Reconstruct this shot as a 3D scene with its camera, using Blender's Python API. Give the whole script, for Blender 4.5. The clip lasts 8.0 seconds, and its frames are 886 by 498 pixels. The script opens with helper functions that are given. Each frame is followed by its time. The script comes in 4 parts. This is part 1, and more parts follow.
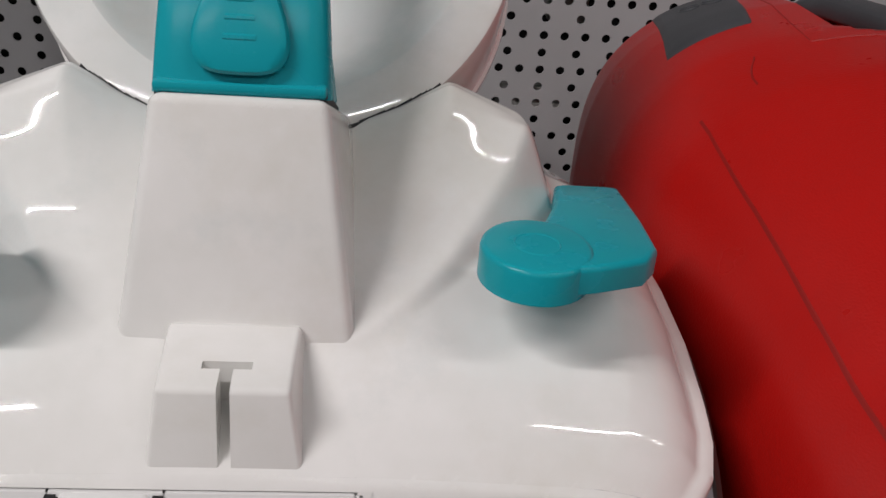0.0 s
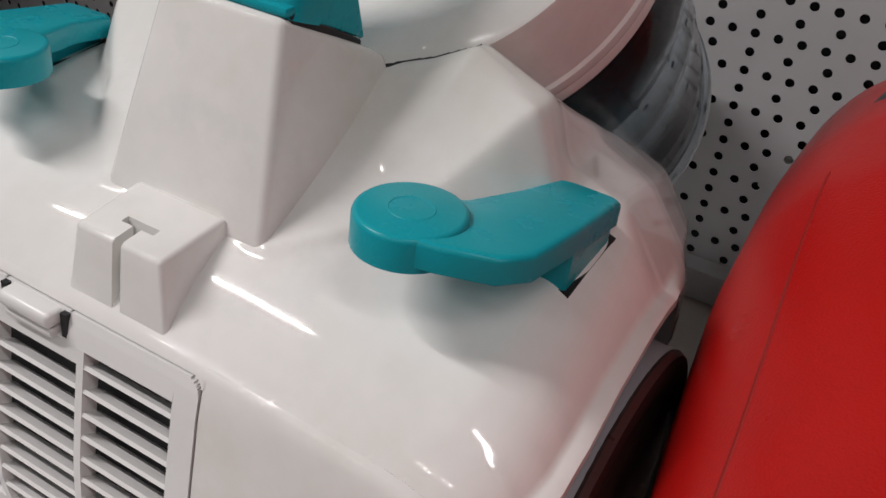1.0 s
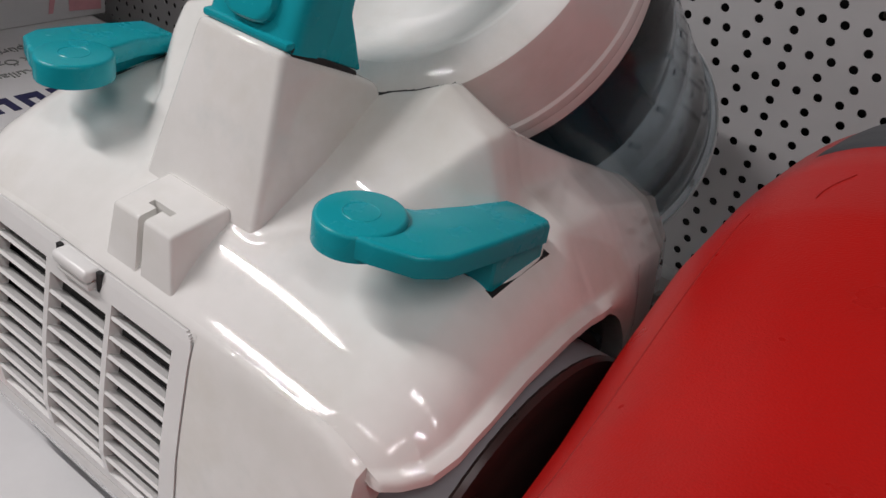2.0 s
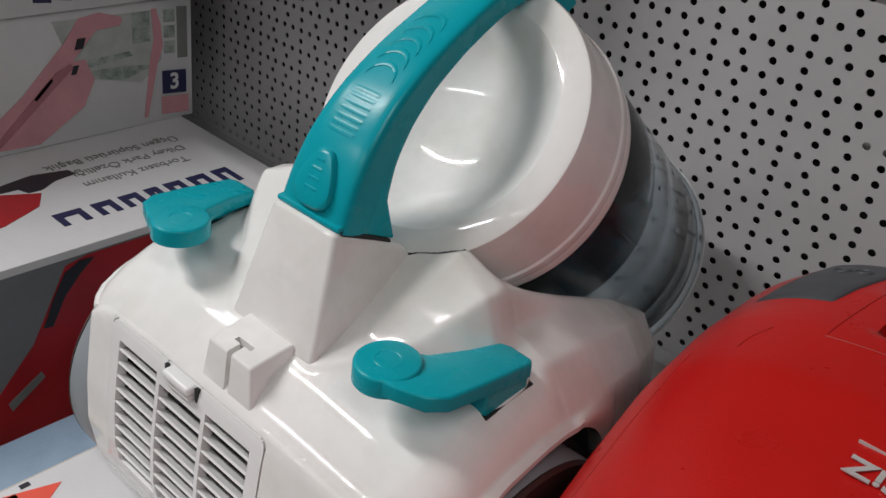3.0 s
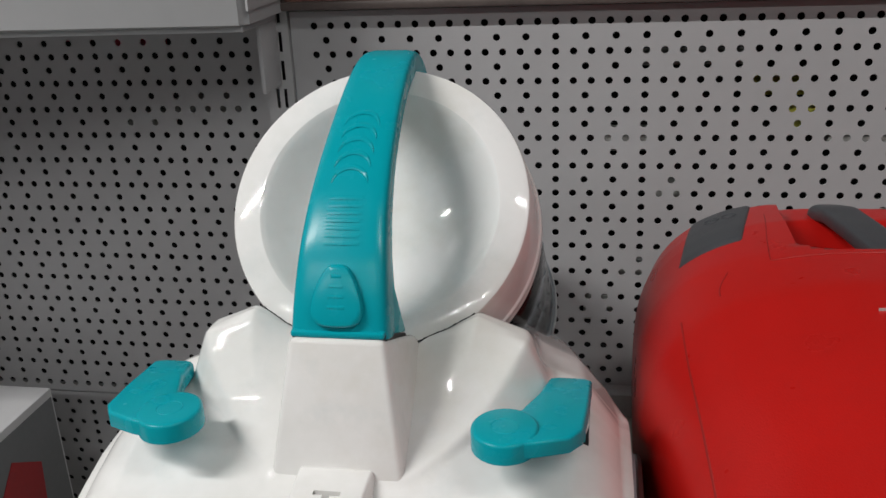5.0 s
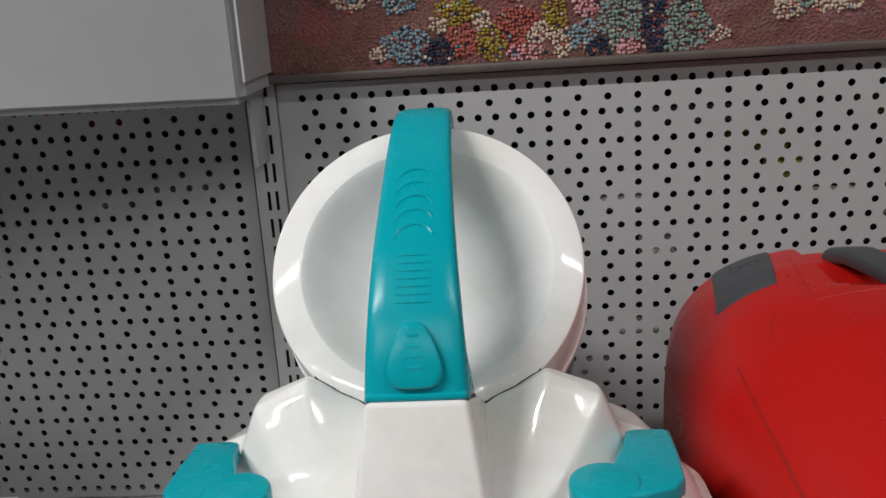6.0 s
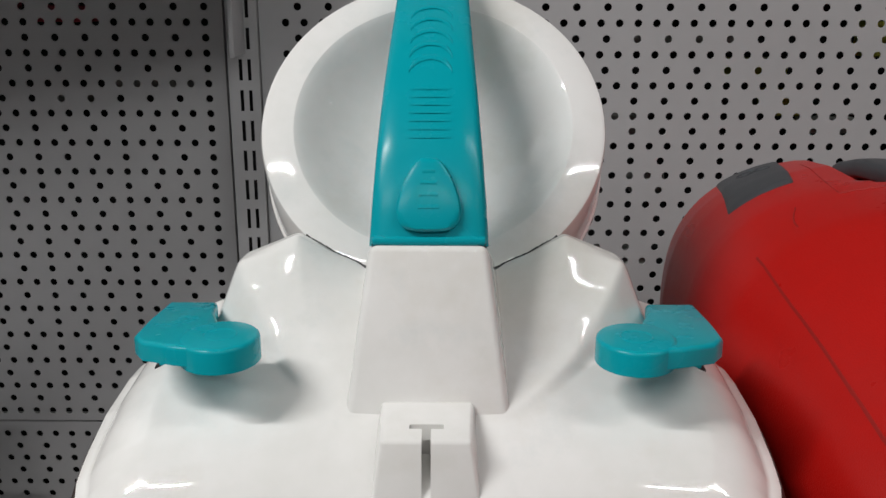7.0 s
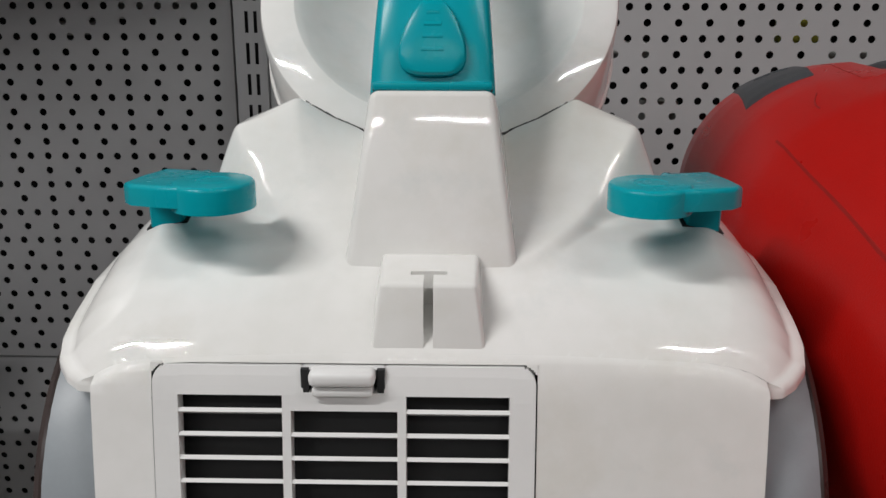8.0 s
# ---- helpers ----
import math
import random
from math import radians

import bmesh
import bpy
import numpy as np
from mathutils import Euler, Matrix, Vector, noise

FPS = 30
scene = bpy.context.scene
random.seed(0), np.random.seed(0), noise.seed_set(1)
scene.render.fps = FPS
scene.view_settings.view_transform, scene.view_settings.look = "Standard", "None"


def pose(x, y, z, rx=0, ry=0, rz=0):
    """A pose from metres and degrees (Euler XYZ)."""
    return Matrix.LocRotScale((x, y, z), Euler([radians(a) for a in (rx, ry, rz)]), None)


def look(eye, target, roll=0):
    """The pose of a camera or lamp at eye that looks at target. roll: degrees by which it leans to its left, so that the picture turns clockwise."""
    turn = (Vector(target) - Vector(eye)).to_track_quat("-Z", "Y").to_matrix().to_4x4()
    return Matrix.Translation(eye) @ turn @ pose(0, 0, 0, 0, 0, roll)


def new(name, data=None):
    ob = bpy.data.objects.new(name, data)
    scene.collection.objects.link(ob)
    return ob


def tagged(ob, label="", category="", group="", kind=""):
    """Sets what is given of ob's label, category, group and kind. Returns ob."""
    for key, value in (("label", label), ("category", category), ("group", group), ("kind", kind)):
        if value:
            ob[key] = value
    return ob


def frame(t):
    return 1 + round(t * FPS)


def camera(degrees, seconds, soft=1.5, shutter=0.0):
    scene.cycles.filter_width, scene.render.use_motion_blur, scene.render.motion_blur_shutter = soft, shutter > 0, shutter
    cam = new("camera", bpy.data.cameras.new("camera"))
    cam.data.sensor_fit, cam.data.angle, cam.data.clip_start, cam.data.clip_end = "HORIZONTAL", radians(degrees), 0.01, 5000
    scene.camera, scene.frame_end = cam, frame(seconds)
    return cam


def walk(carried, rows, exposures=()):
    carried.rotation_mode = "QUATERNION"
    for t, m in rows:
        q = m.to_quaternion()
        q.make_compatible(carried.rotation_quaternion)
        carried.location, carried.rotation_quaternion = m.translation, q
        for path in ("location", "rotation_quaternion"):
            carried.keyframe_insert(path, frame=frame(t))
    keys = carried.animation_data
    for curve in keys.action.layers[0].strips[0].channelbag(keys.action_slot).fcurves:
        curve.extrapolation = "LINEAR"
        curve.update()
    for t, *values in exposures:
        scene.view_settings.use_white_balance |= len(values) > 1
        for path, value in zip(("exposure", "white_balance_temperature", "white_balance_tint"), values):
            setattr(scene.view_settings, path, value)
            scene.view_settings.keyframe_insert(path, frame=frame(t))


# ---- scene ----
import functools

cam = camera(50.9, 8.0)
PATH = [
    (0, (-0.04, 0.048, 0.435), (0.139, 1.821, -0.472), 4.8),
    (0.5, (0.046, 0.073, 0.437), (-0.327, 1.821, -0.459), 5.5),
    (1, (0.119, 0.086, 0.441), (-0.653, 1.617, -0.588), 8.0),
    (2.3, (0.195, 0.065, 0.496), (-0.806, 1.454, -0.539), 8.7),
    (2.5, (0.2, 0.064, 0.514), (-0.842, 1.416, -0.528), 7.7),
    (3, (0.246, 0.018, 0.58), (-0.851, 1.372, -0.402), 7.7),
    (3.5, (0.268, 0.004, 0.601), (-0.814, 1.383, -0.362), 9.1),
    (4, (0.255, -0.016, 0.596), (-0.767, 1.43, -0.333), 12.7),
    (4.5, (0.165, -0.067, 0.554), (-0.591, 1.633, -0.181), 7.2),
    (5, (0.055, -0.097, 0.555), (-0.289, 1.739, -0.162), -2.6),
    (6.3, (-0.047, -0.094, 0.528), (-0.126, 1.833, 0.002), -1.9),
    (6.5, (-0.061, -0.083, 0.519), (-0.093, 1.831, -0.059), -0.5),
    (7, (-0.065, -0.073, 0.457), (-0.083, 1.849, -0.095), 0.1),
    (7.5, (-0.063, -0.066, 0.409), (-0.084, 1.862, -0.123), -0.0),
    (8, (-0.062, -0.072, 0.392), (-0.104, 1.851, -0.155), 0.1),
]
EXPOSURE = [(0, -0.1, 6600, 15), (0.5, -0.06, 6650, 15), (1, -0.1, 6650, 15), (2.5, -0.1, 6550, 15), (3, 0.0, 6500, 12), (3.5, 0.06, 6500, 10), (4.5, 0.17, 6500, 10), (5, 0.12, 6500, 10), (6.5, 0.24, 6500, 10), (7, 0.07, 6500, 10), (7.5, -0.02, 6500, 10), (8, -0.02, 6500, 10)]
walk(cam, [(t, look(eye, target, roll)) for t, eye, target, roll in PATH], EXPOSURE)


# ---- world and light ----
world = bpy.data.worlds.new("shop_air")
scene.world = world
world.use_nodes = True
world.node_tree.nodes["Background"].inputs[0].default_value = (0.80, 0.86, 0.95, 1)
world.node_tree.nodes["Background"].inputs[1].default_value = 0.03


def ceiling_lamp(x, y, z, length, width, watts, turn=0):
    data = bpy.data.lights.new("tube_light", "AREA")
    data.shape, data.size, data.size_y, data.energy = "RECTANGLE", length, width, watts
    data.color = (1.0, 0.99, 0.98)
    ob = new("tube_light", data)
    ob.matrix_world = pose(x, y, z, 0, 0, turn)
    return ob


LAMP_Z = 2.30
LAMPS = [(1.40, -0.66, 17), (-1.75, -0.66, 68), (0.35, -2.5, 15), (-1.75, -2.5, 26), (3.35, -0.66, 9), (2.55, -2.5, 6)]
for lx, ly, watts in LAMPS:
    ceiling_lamp(lx, ly, LAMP_Z, 1.5, 0.018, watts)


# ---- materials ----
def mat(name, color, rough=0.4, metal=0.0, vary=0.06, scale=40.0, bump=0.0, bump_scale=600.0, coat=0.0, second=None, rough_vary=0.08, spec=0.5):
    """A painted or moulded surface with colour and gloss variation at two scales."""
    m = bpy.data.materials.new(name)
    m.use_nodes = True
    nt = m.node_tree
    b = nt.nodes["Principled BSDF"]
    tc = nt.nodes.new("ShaderNodeTexCoord")
    n1, n2 = nt.nodes.new("ShaderNodeTexNoise"), nt.nodes.new("ShaderNodeTexNoise")
    n1.inputs["Scale"].default_value, n1.inputs["Detail"].default_value = scale, 4
    n2.inputs["Scale"].default_value, n2.inputs["Detail"].default_value = scale * 9, 3
    for n in (n1, n2):
        nt.links.new(tc.outputs["Object"], n.inputs["Vector"])
    add = nt.nodes.new("ShaderNodeMath")
    add.operation = "MULTIPLY_ADD"
    nt.links.new(n1.outputs["Fac"], add.inputs[0])
    add.inputs[1].default_value = 0.7
    half = nt.nodes.new("ShaderNodeMath")
    half.operation = "MULTIPLY"
    half.inputs[1].default_value = 0.3
    nt.links.new(n2.outputs["Fac"], half.inputs[0])
    nt.links.new(half.outputs[0], add.inputs[2])
    ramp = nt.nodes.new("ShaderNodeValToRGB")
    dark = second or [c * (1 - 2 * vary) for c in color]
    ramp.color_ramp.elements[0].position, ramp.color_ramp.elements[1].position = 0.32, 0.62
    ramp.color_ramp.elements[0].color, ramp.color_ramp.elements[1].color = (*dark, 1), (*color, 1)
    nt.links.new(add.outputs[0], ramp.inputs[0])
    nt.links.new(ramp.outputs[0], b.inputs["Base Color"])
    mr = nt.nodes.new("ShaderNodeMapRange")
    mr.inputs["To Min"].default_value, mr.inputs["To Max"].default_value = max(0.02, rough - rough_vary), rough + rough_vary
    nt.links.new(n1.outputs["Fac"], mr.inputs["Value"])
    nt.links.new(mr.outputs[0], b.inputs["Roughness"])
    b.inputs["Metallic"].default_value = metal
    b.inputs["Specular IOR Level"].default_value = spec
    b.inputs["Coat Weight"].default_value = coat
    b.inputs["Coat Roughness"].default_value = 0.04
    if bump:
        n3, bp = nt.nodes.new("ShaderNodeTexNoise"), nt.nodes.new("ShaderNodeBump")
        n3.inputs["Scale"].default_value = bump_scale
        nt.links.new(tc.outputs["Object"], n3.inputs["Vector"])
        bp.inputs["Strength"].default_value, bp.inputs["Distance"].default_value = bump, 0.0006
        nt.links.new(n3.outputs["Fac"], bp.inputs["Height"])
        nt.links.new(bp.outputs[0], b.inputs["Normal"])
    return m


WHITE = mat("white_gloss_plastic", (0.82, 0.808, 0.79), 0.045, vary=0.03, scale=11, coat=0.0, bump=0.03, bump_scale=160, rough_vary=0.02, second=(0.745, 0.74, 0.71))


def stained(m, tint, scale, low, high, most):
    """Old dust and fingermarks in cloudy patches."""
    nt = m.node_tree
    b = nt.nodes["Principled BSDF"]
    base = b.inputs["Base Color"].links[0].from_socket
    tc, n = nt.nodes.new("ShaderNodeTexCoord"), nt.nodes.new("ShaderNodeTexNoise")
    n.inputs["Scale"].default_value, n.inputs["Detail"].default_value, n.inputs["Roughness"].default_value = scale, 7, 0.62
    nt.links.new(tc.outputs["Object"], n.inputs["Vector"])
    mr, mix = nt.nodes.new("ShaderNodeMapRange"), nt.nodes.new("ShaderNodeMix")
    mr.inputs["From Min"].default_value, mr.inputs["From Max"].default_value, mr.inputs["To Max"].default_value = low, high, most
    mix.data_type = "RGBA"
    nt.links.new(n.outputs["Fac"], mr.inputs["Value"])
    nt.links.new(mr.outputs[0], mix.inputs["Factor"])
    nt.links.new(base, mix.inputs["A"])
    mix.inputs["B"].default_value = (*tint, 1)
    nt.links.new(mix.outputs["Result"], b.inputs["Base Color"])


stained(WHITE, (0.60, 0.56, 0.47), 13, 0.52, 0.74, 0.42)
stained(WHITE, (0.52, 0.58, 0.58), 21, 0.56, 0.76, 0.36)
WHITE_MATT = mat("white_vent_plastic", (0.78, 0.775, 0.765), 0.34, vary=0.02, scale=30)
TEAL = mat("teal_plastic", (0.001, 0.330, 0.395), 0.26, vary=0.015, scale=60, bump=0.04, bump_scale=900, spec=0.22)
# near-black that stands for shade in gaps, slots and recesses
GAP_SHADE = mat("gap_shade_black", (0.012, 0.012, 0.013), 0.6, vary=0.1)
DARK = mat("dark_rubber", (0.035, 0.036, 0.038), 0.55, vary=0.1, bump=0.1)
WHEEL_GREY = mat("grey_wheel_plastic", (0.26, 0.285, 0.305), 0.42, vary=0.04, scale=50)
# dark brown holds the hub's shade and the red cleaner's reflection
HUB_RED_SHADE = mat("hub_red_shade", (0.045, 0.032, 0.030), 0.3, vary=0.08)
RED = mat("red_textured_plastic", (0.46, 0.008, 0.006), 0.30, spec=0.28, vary=0.05, scale=30, bump=0.3, bump_scale=1100, second=(0.43, 0.009, 0.007))
RED_DARK = mat("red_seam", (0.30, 0.006, 0.004), 0.5, vary=0.05)
GREY_GRIP = mat("dark_grey_grip_plastic", (0.055, 0.06, 0.066), 0.46, vary=0.08, bump=0.15, bump_scale=1500)
STEEL = mat("grey_painted_steel", (0.43, 0.43, 0.435), 0.42, vary=0.04, scale=7, bump=0.05, bump_scale=700)
STEEL_DARK = mat("rail_painted_steel", (0.36, 0.36, 0.355), 0.45, vary=0.06, scale=20)
SHELF = mat("beige_painted_shelf", (0.50, 0.47, 0.42), 0.45, vary=0.06, scale=12)
CARD = mat("white_printed_card", (0.64, 0.64, 0.645), 0.42, vary=0.03, scale=16, bump=0.04, bump_scale=200)
CARD_GREY = mat("grey_printed_card", (0.19, 0.195, 0.20), 0.45, vary=0.06, scale=18)
NAVY = mat("navy_print", (0.018, 0.02, 0.075), 0.4)
INK = mat("grey_ink", (0.20, 0.21, 0.20), 0.45)
INK_BLACK = mat("black_ink", (0.02, 0.02, 0.025), 0.45)
PINK = mat("pink_print", (0.62, 0.30, 0.33), 0.4, vary=0.08, scale=30)
PINK_DARK = mat("dark_pink_print", (0.42, 0.17, 0.20), 0.4, vary=0.08, scale=30)
RED_PRINT = mat("red_print", (0.42, 0.015, 0.02), 0.4, vary=0.1, scale=25)
ORANGE_PRINT = mat("orange_red_print", (0.80, 0.10, 0.06), 0.45)
BLUE_CARD = mat("blue_grey_card", (0.24, 0.33, 0.43), 0.4, vary=0.06)
SCENE_PRINT = mat("landscape_print", (0.40, 0.44, 0.41), 0.42, vary=0.2, scale=70, second=(0.10, 0.15, 0.12))
CARD_SHADE = mat("pale_grey_green_print", (0.46, 0.49, 0.46), 0.42, vary=0.1, scale=50)
SILVER = mat("silver_lettering", (0.62, 0.60, 0.58), 0.35, metal=0.3)
WALL_PAINT = mat("shop_wall_paint", (0.15, 0.147, 0.143), 0.7, vary=0.04, scale=2)
FLOOR_TILE = mat("shop_floor_tile", (0.16, 0.155, 0.15), 0.4, vary=0.06, scale=2)
# near-black colour that stands for the unlit space behind the holes
HOLE_SHADE = mat("hole_shade_black", (0.014, 0.014, 0.015), 0.7, vary=0.2, scale=6)
FRAME_BROWN = mat("dark_brown_frame", (0.11, 0.088, 0.080), 0.42, vary=0.15, scale=30)
CYCLONE = mat("dark_teal_cyclone", (0.030, 0.19, 0.25), 0.32, vary=0.2, scale=40)
PALE_PACK = mat("pale_packaging", (0.75, 0.74, 0.70), 0.5)
PALE_RIM = mat("pale_worn_plastic", (0.50, 0.53, 0.54), 0.35, vary=0.1, scale=60)
YELLOW_PACK = mat("yellow_packaging", (0.75, 0.72, 0.10), 0.5)
PINK_PACK = mat("pink_packaging", (0.80, 0.10, 0.16), 0.5)

GLASS = bpy.data.materials.new("smoked_clear_plastic")
GLASS.use_nodes = True
gb = GLASS.node_tree.nodes["Principled BSDF"]
gb.inputs["Base Color"].default_value = (0.70, 0.78, 0.82, 1)
gb.inputs["Roughness"].default_value = 0.12
gb.inputs["IOR"].default_value = 1.35
gb.inputs["Transmission Weight"].default_value = 1.0


def carpet_picture():
    """Woven floral tapestry: pink and brown ground with cream, blue and ochre tufts."""
    m = bpy.data.materials.new("floral_tapestry")
    m.use_nodes = True
    nt = m.node_tree
    b = nt.nodes["Principled BSDF"]
    b.inputs["Roughness"].default_value = 0.85
    tc = nt.nodes.new("ShaderNodeTexCoord")
    warp = nt.nodes.new("ShaderNodeTexNoise")
    warp.inputs["Scale"].default_value, warp.inputs["Detail"].default_value = 34, 3
    mixv = nt.nodes.new("ShaderNodeMix")
    mixv.data_type = "VECTOR"
    mixv.inputs["Factor"].default_value = 0.045
    nt.links.new(tc.outputs["Object"], warp.inputs["Vector"])
    nt.links.new(tc.outputs["Object"], mixv.inputs["A"])
    nt.links.new(warp.outputs["Color"], mixv.inputs["B"])
    v = nt.nodes.new("ShaderNodeTexVoronoi")
    v.inputs["Scale"].default_value = 34
    nt.links.new(mixv.outputs["Result"], v.inputs["Vector"])
    sep = nt.nodes.new("ShaderNodeSeparateColor")
    nt.links.new(v.outputs["Color"], sep.inputs[0])
    ramp = nt.nodes.new("ShaderNodeValToRGB")
    ramp.color_ramp.interpolation = "CONSTANT"
    stops = [(0.0, (0.17, 0.070, 0.062)), (0.30, (0.21, 0.085, 0.080)), (0.55, (0.19, 0.090, 0.070)), (0.72, (0.27, 0.085, 0.090)), (0.88, (0.22, 0.105, 0.105))]
    while len(ramp.color_ramp.elements) < len(stops):
        ramp.color_ramp.elements.new(0.5)
    for e, (p, c) in zip(ramp.color_ramp.elements, stops):
        e.position, e.color = p, (*c, 1)
    nt.links.new(sep.outputs[0], ramp.inputs[0])
    fine = nt.nodes.new("ShaderNodeTexNoise")
    fine.inputs["Scale"].default_value, fine.inputs["Detail"].default_value = 420, 4
    nt.links.new(tc.outputs["Object"], fine.inputs["Vector"])
    mul = nt.nodes.new("ShaderNodeMix")
    mul.data_type, mul.blend_type = "RGBA", "OVERLAY"
    mul.inputs["Factor"].default_value = 0.75
    nt.links.new(ramp.outputs[0], mul.inputs["A"])
    nt.links.new(fine.outputs["Fac"], mul.inputs["B"])
    nt.links.new(mul.outputs["Result"], b.inputs["Base Color"])
    bp = nt.nodes.new("ShaderNodeBump")
    bp.inputs["Distance"].default_value = 0.003
    nt.links.new(fine.outputs["Fac"], bp.inputs["Height"])
    nt.links.new(bp.outputs[0], b.inputs["Normal"])
    return m


TAPESTRY = carpet_picture()
TUFTS = {nm: mat(nm + "_wool", c, 0.85, vary=0.2, scale=300, spec=0.15) for nm, c in (
    ("blue", (0.24, 0.36, 0.42)), ("navy", (0.035, 0.05, 0.085)), ("olive", (0.36, 0.27, 0.05)), ("cream", (0.66, 0.53, 0.42)),
    ("pink", (0.68, 0.36, 0.38)), ("sage", (0.26, 0.34, 0.30)), ("rust", (0.45, 0.13, 0.10)))}


# ---- mesh tools ----
def mesh_of(name, bm, material, smooth=True, angle=35):
    me = bpy.data.meshes.new(name)
    bmesh.ops.recalc_face_normals(bm, faces=bm.faces)
    if smooth:
        for f in bm.faces:
            f.smooth = True
        for e in bm.edges:
            if len(e.link_faces) == 2 and e.calc_face_angle(0) > radians(angle):
                e.smooth = False
    bm.to_mesh(me)
    bm.free()
    me.materials.append(material)
    return me


def thing(name, x, y, z, label, category, group="", kind=""):
    ob = new(name)
    ob.location = (x, y, z)
    bpy.context.view_layer.update()
    return tagged(ob, label, category, group, kind)


def part(name, bm, material, parent=None, label="", smooth=True, angle=35):
    """Links a bmesh, given in world places, as one mesh object under its thing or part."""
    ob = new(name, mesh_of(name, bm, material, smooth, angle))
    if parent:
        ob.parent = parent
        if parent.type == "EMPTY":
            ob.matrix_parent_inverse = Matrix.Translation(-parent.location)
    if label:
        tagged(ob, label)
    return ob


def box(bm, x0, x1, y0, y1, z0, z1, bevel=0.0, seg=2, m=None):
    ret = bmesh.ops.create_cube(bm, size=1)
    vs = ret["verts"]
    for v in vs:
        v.co = Vector(((x0 + x1) / 2 + v.co.x * (x1 - x0), (y0 + y1) / 2 + v.co.y * (y1 - y0), (z0 + z1) / 2 + v.co.z * (z1 - z0)))
    if m:
        for v in vs:
            v.co = m @ v.co
    if bevel:
        es = list({e for v in vs for e in v.link_edges})
        bmesh.ops.bevel(bm, geom=es, offset=bevel, segments=seg, profile=0.5, affect="EDGES")
    return bm


def cage(corners, bevel=0.0, seg=3, bm=None):
    """A bevelled solid from eight corners: bottom ring of four, then top ring of four."""
    bm = bm or bmesh.new()
    vs = [bm.verts.new(c) for c in corners]
    fs = [(3, 2, 1, 0), (4, 5, 6, 7), (0, 1, 5, 4), (1, 2, 6, 5), (2, 3, 7, 6), (3, 0, 4, 7)]
    for f in fs:
        bm.faces.new([vs[i] for i in f])
    if bevel:
        es = list({e for v in vs for e in v.link_edges})
        bmesh.ops.bevel(bm, geom=es, offset=bevel, segments=seg, profile=0.5, affect="EDGES")
    return bm


def grid(points, bm=None, skip=None, close_u=False):
    """A sheet of quads through an array of rows of points."""
    bm = bm or bmesh.new()
    vs = [[bm.verts.new(p) for p in row] for row in points]
    for i in range(len(vs) - 1):
        n = len(vs[i])
        for j in range(n if close_u else n - 1):
            if skip and skip(i, j):
                continue
            k = (j + 1) % n
            bm.faces.new((vs[i][j], vs[i][k], vs[i + 1][k], vs[i + 1][j]))
    return bm


def lathe(profile, m, segs=72, bm=None):
    """A turned body: (radius, height) pairs swept round the axis of m."""
    rows = []
    for r, h in profile:
        rows.append([m @ Vector((max(r, 1e-5) * math.cos(2 * math.pi * k / segs), max(r, 1e-5) * math.sin(2 * math.pi * k / segs), h)) for k in range(segs)])
    bm = grid(rows, bm, close_u=True)
    bmesh.ops.remove_doubles(bm, verts=bm.verts, dist=3e-5)
    return bm


def prism(outline, z0, z1, bevel=0.0, seg=2, bm=None):
    """An upright solid over an outline of (x, y)."""
    bm = bm or bmesh.new()
    lo = [bm.verts.new((x, y, z0)) for x, y in outline]
    hi = [bm.verts.new((x, y, z1)) for x, y in outline]
    bm.faces.new(lo[::-1])
    top = bm.faces.new(hi)
    n = len(outline)
    for i in range(n):
        bm.faces.new((lo[i], lo[(i + 1) % n], hi[(i + 1) % n], hi[i]))
    if bevel:
        bmesh.ops.recalc_face_normals(bm, faces=bm.faces)
        bm.normal_update()
        bmesh.ops.bevel(bm, geom=[e for e in top.edges], offset=bevel, segments=seg, profile=0.5, affect="EDGES")
    return bm


def flat_shape(outline, m, thick=0.0006):
    """A print layer: an outline of (u, v) laid on the plane of m."""
    bm = bmesh.new()
    prism(outline, 0, thick, bm=bm)
    for v in bm.verts:
        v.co = m @ v.co
    return bm


def letters(text, size, m, material, name="lettering", parent=None, label="", bold=0.0):
    cu = bpy.data.curves.new("letters", "FONT")
    cu.body, cu.size, cu.extrude, cu.offset = text, size, 0.0003, bold
    cu.align_x, cu.align_y = "CENTER", "CENTER"
    tmp = new("letters_source", cu)
    me = bpy.data.meshes.new_from_object(tmp.evaluated_get(bpy.context.evaluated_depsgraph_get()))
    bpy.data.objects.remove(tmp)
    bpy.data.curves.remove(cu)
    me.transform(m)
    me.materials.clear()
    me.materials.append(material)
    ob = new(name, me)
    if parent:
        ob.parent = parent
        if parent.type == "EMPTY":
            ob.matrix_parent_inverse = Matrix.Translation(-parent.location)
    if label:
        tagged(ob, label)
    return ob


def smooth_rows(a, passes):
    """Rounds off a height table without moving its rim."""
    for _ in range(passes):
        b = a.copy()
        b[1:-1, 1:-1] = (a[1:-1, 1:-1] * 2 + a[:-2, 1:-1] + a[2:, 1:-1] + a[1:-1, :-2] + a[1:-1, 2:]) / 6
        b[0, 1:-1] = (a[0, 1:-1] * 2 + a[0, :-2] + a[0, 2:]) / 4
        a = b
    return a


# ---- the shop round the shelves ----
WALL_Y = 0.70
SHELF_Z = 0.085
LOW_SHELF_Z = -0.09


def slab(name, x0, x1, y0, y1, z0, z1, material, label, category, bevel=0.0):
    bm = bmesh.new()
    box(bm, x0, x1, y0, y1, z0, z1, bevel)
    return tagged(part(name, bm, material), label, category, kind="structure")


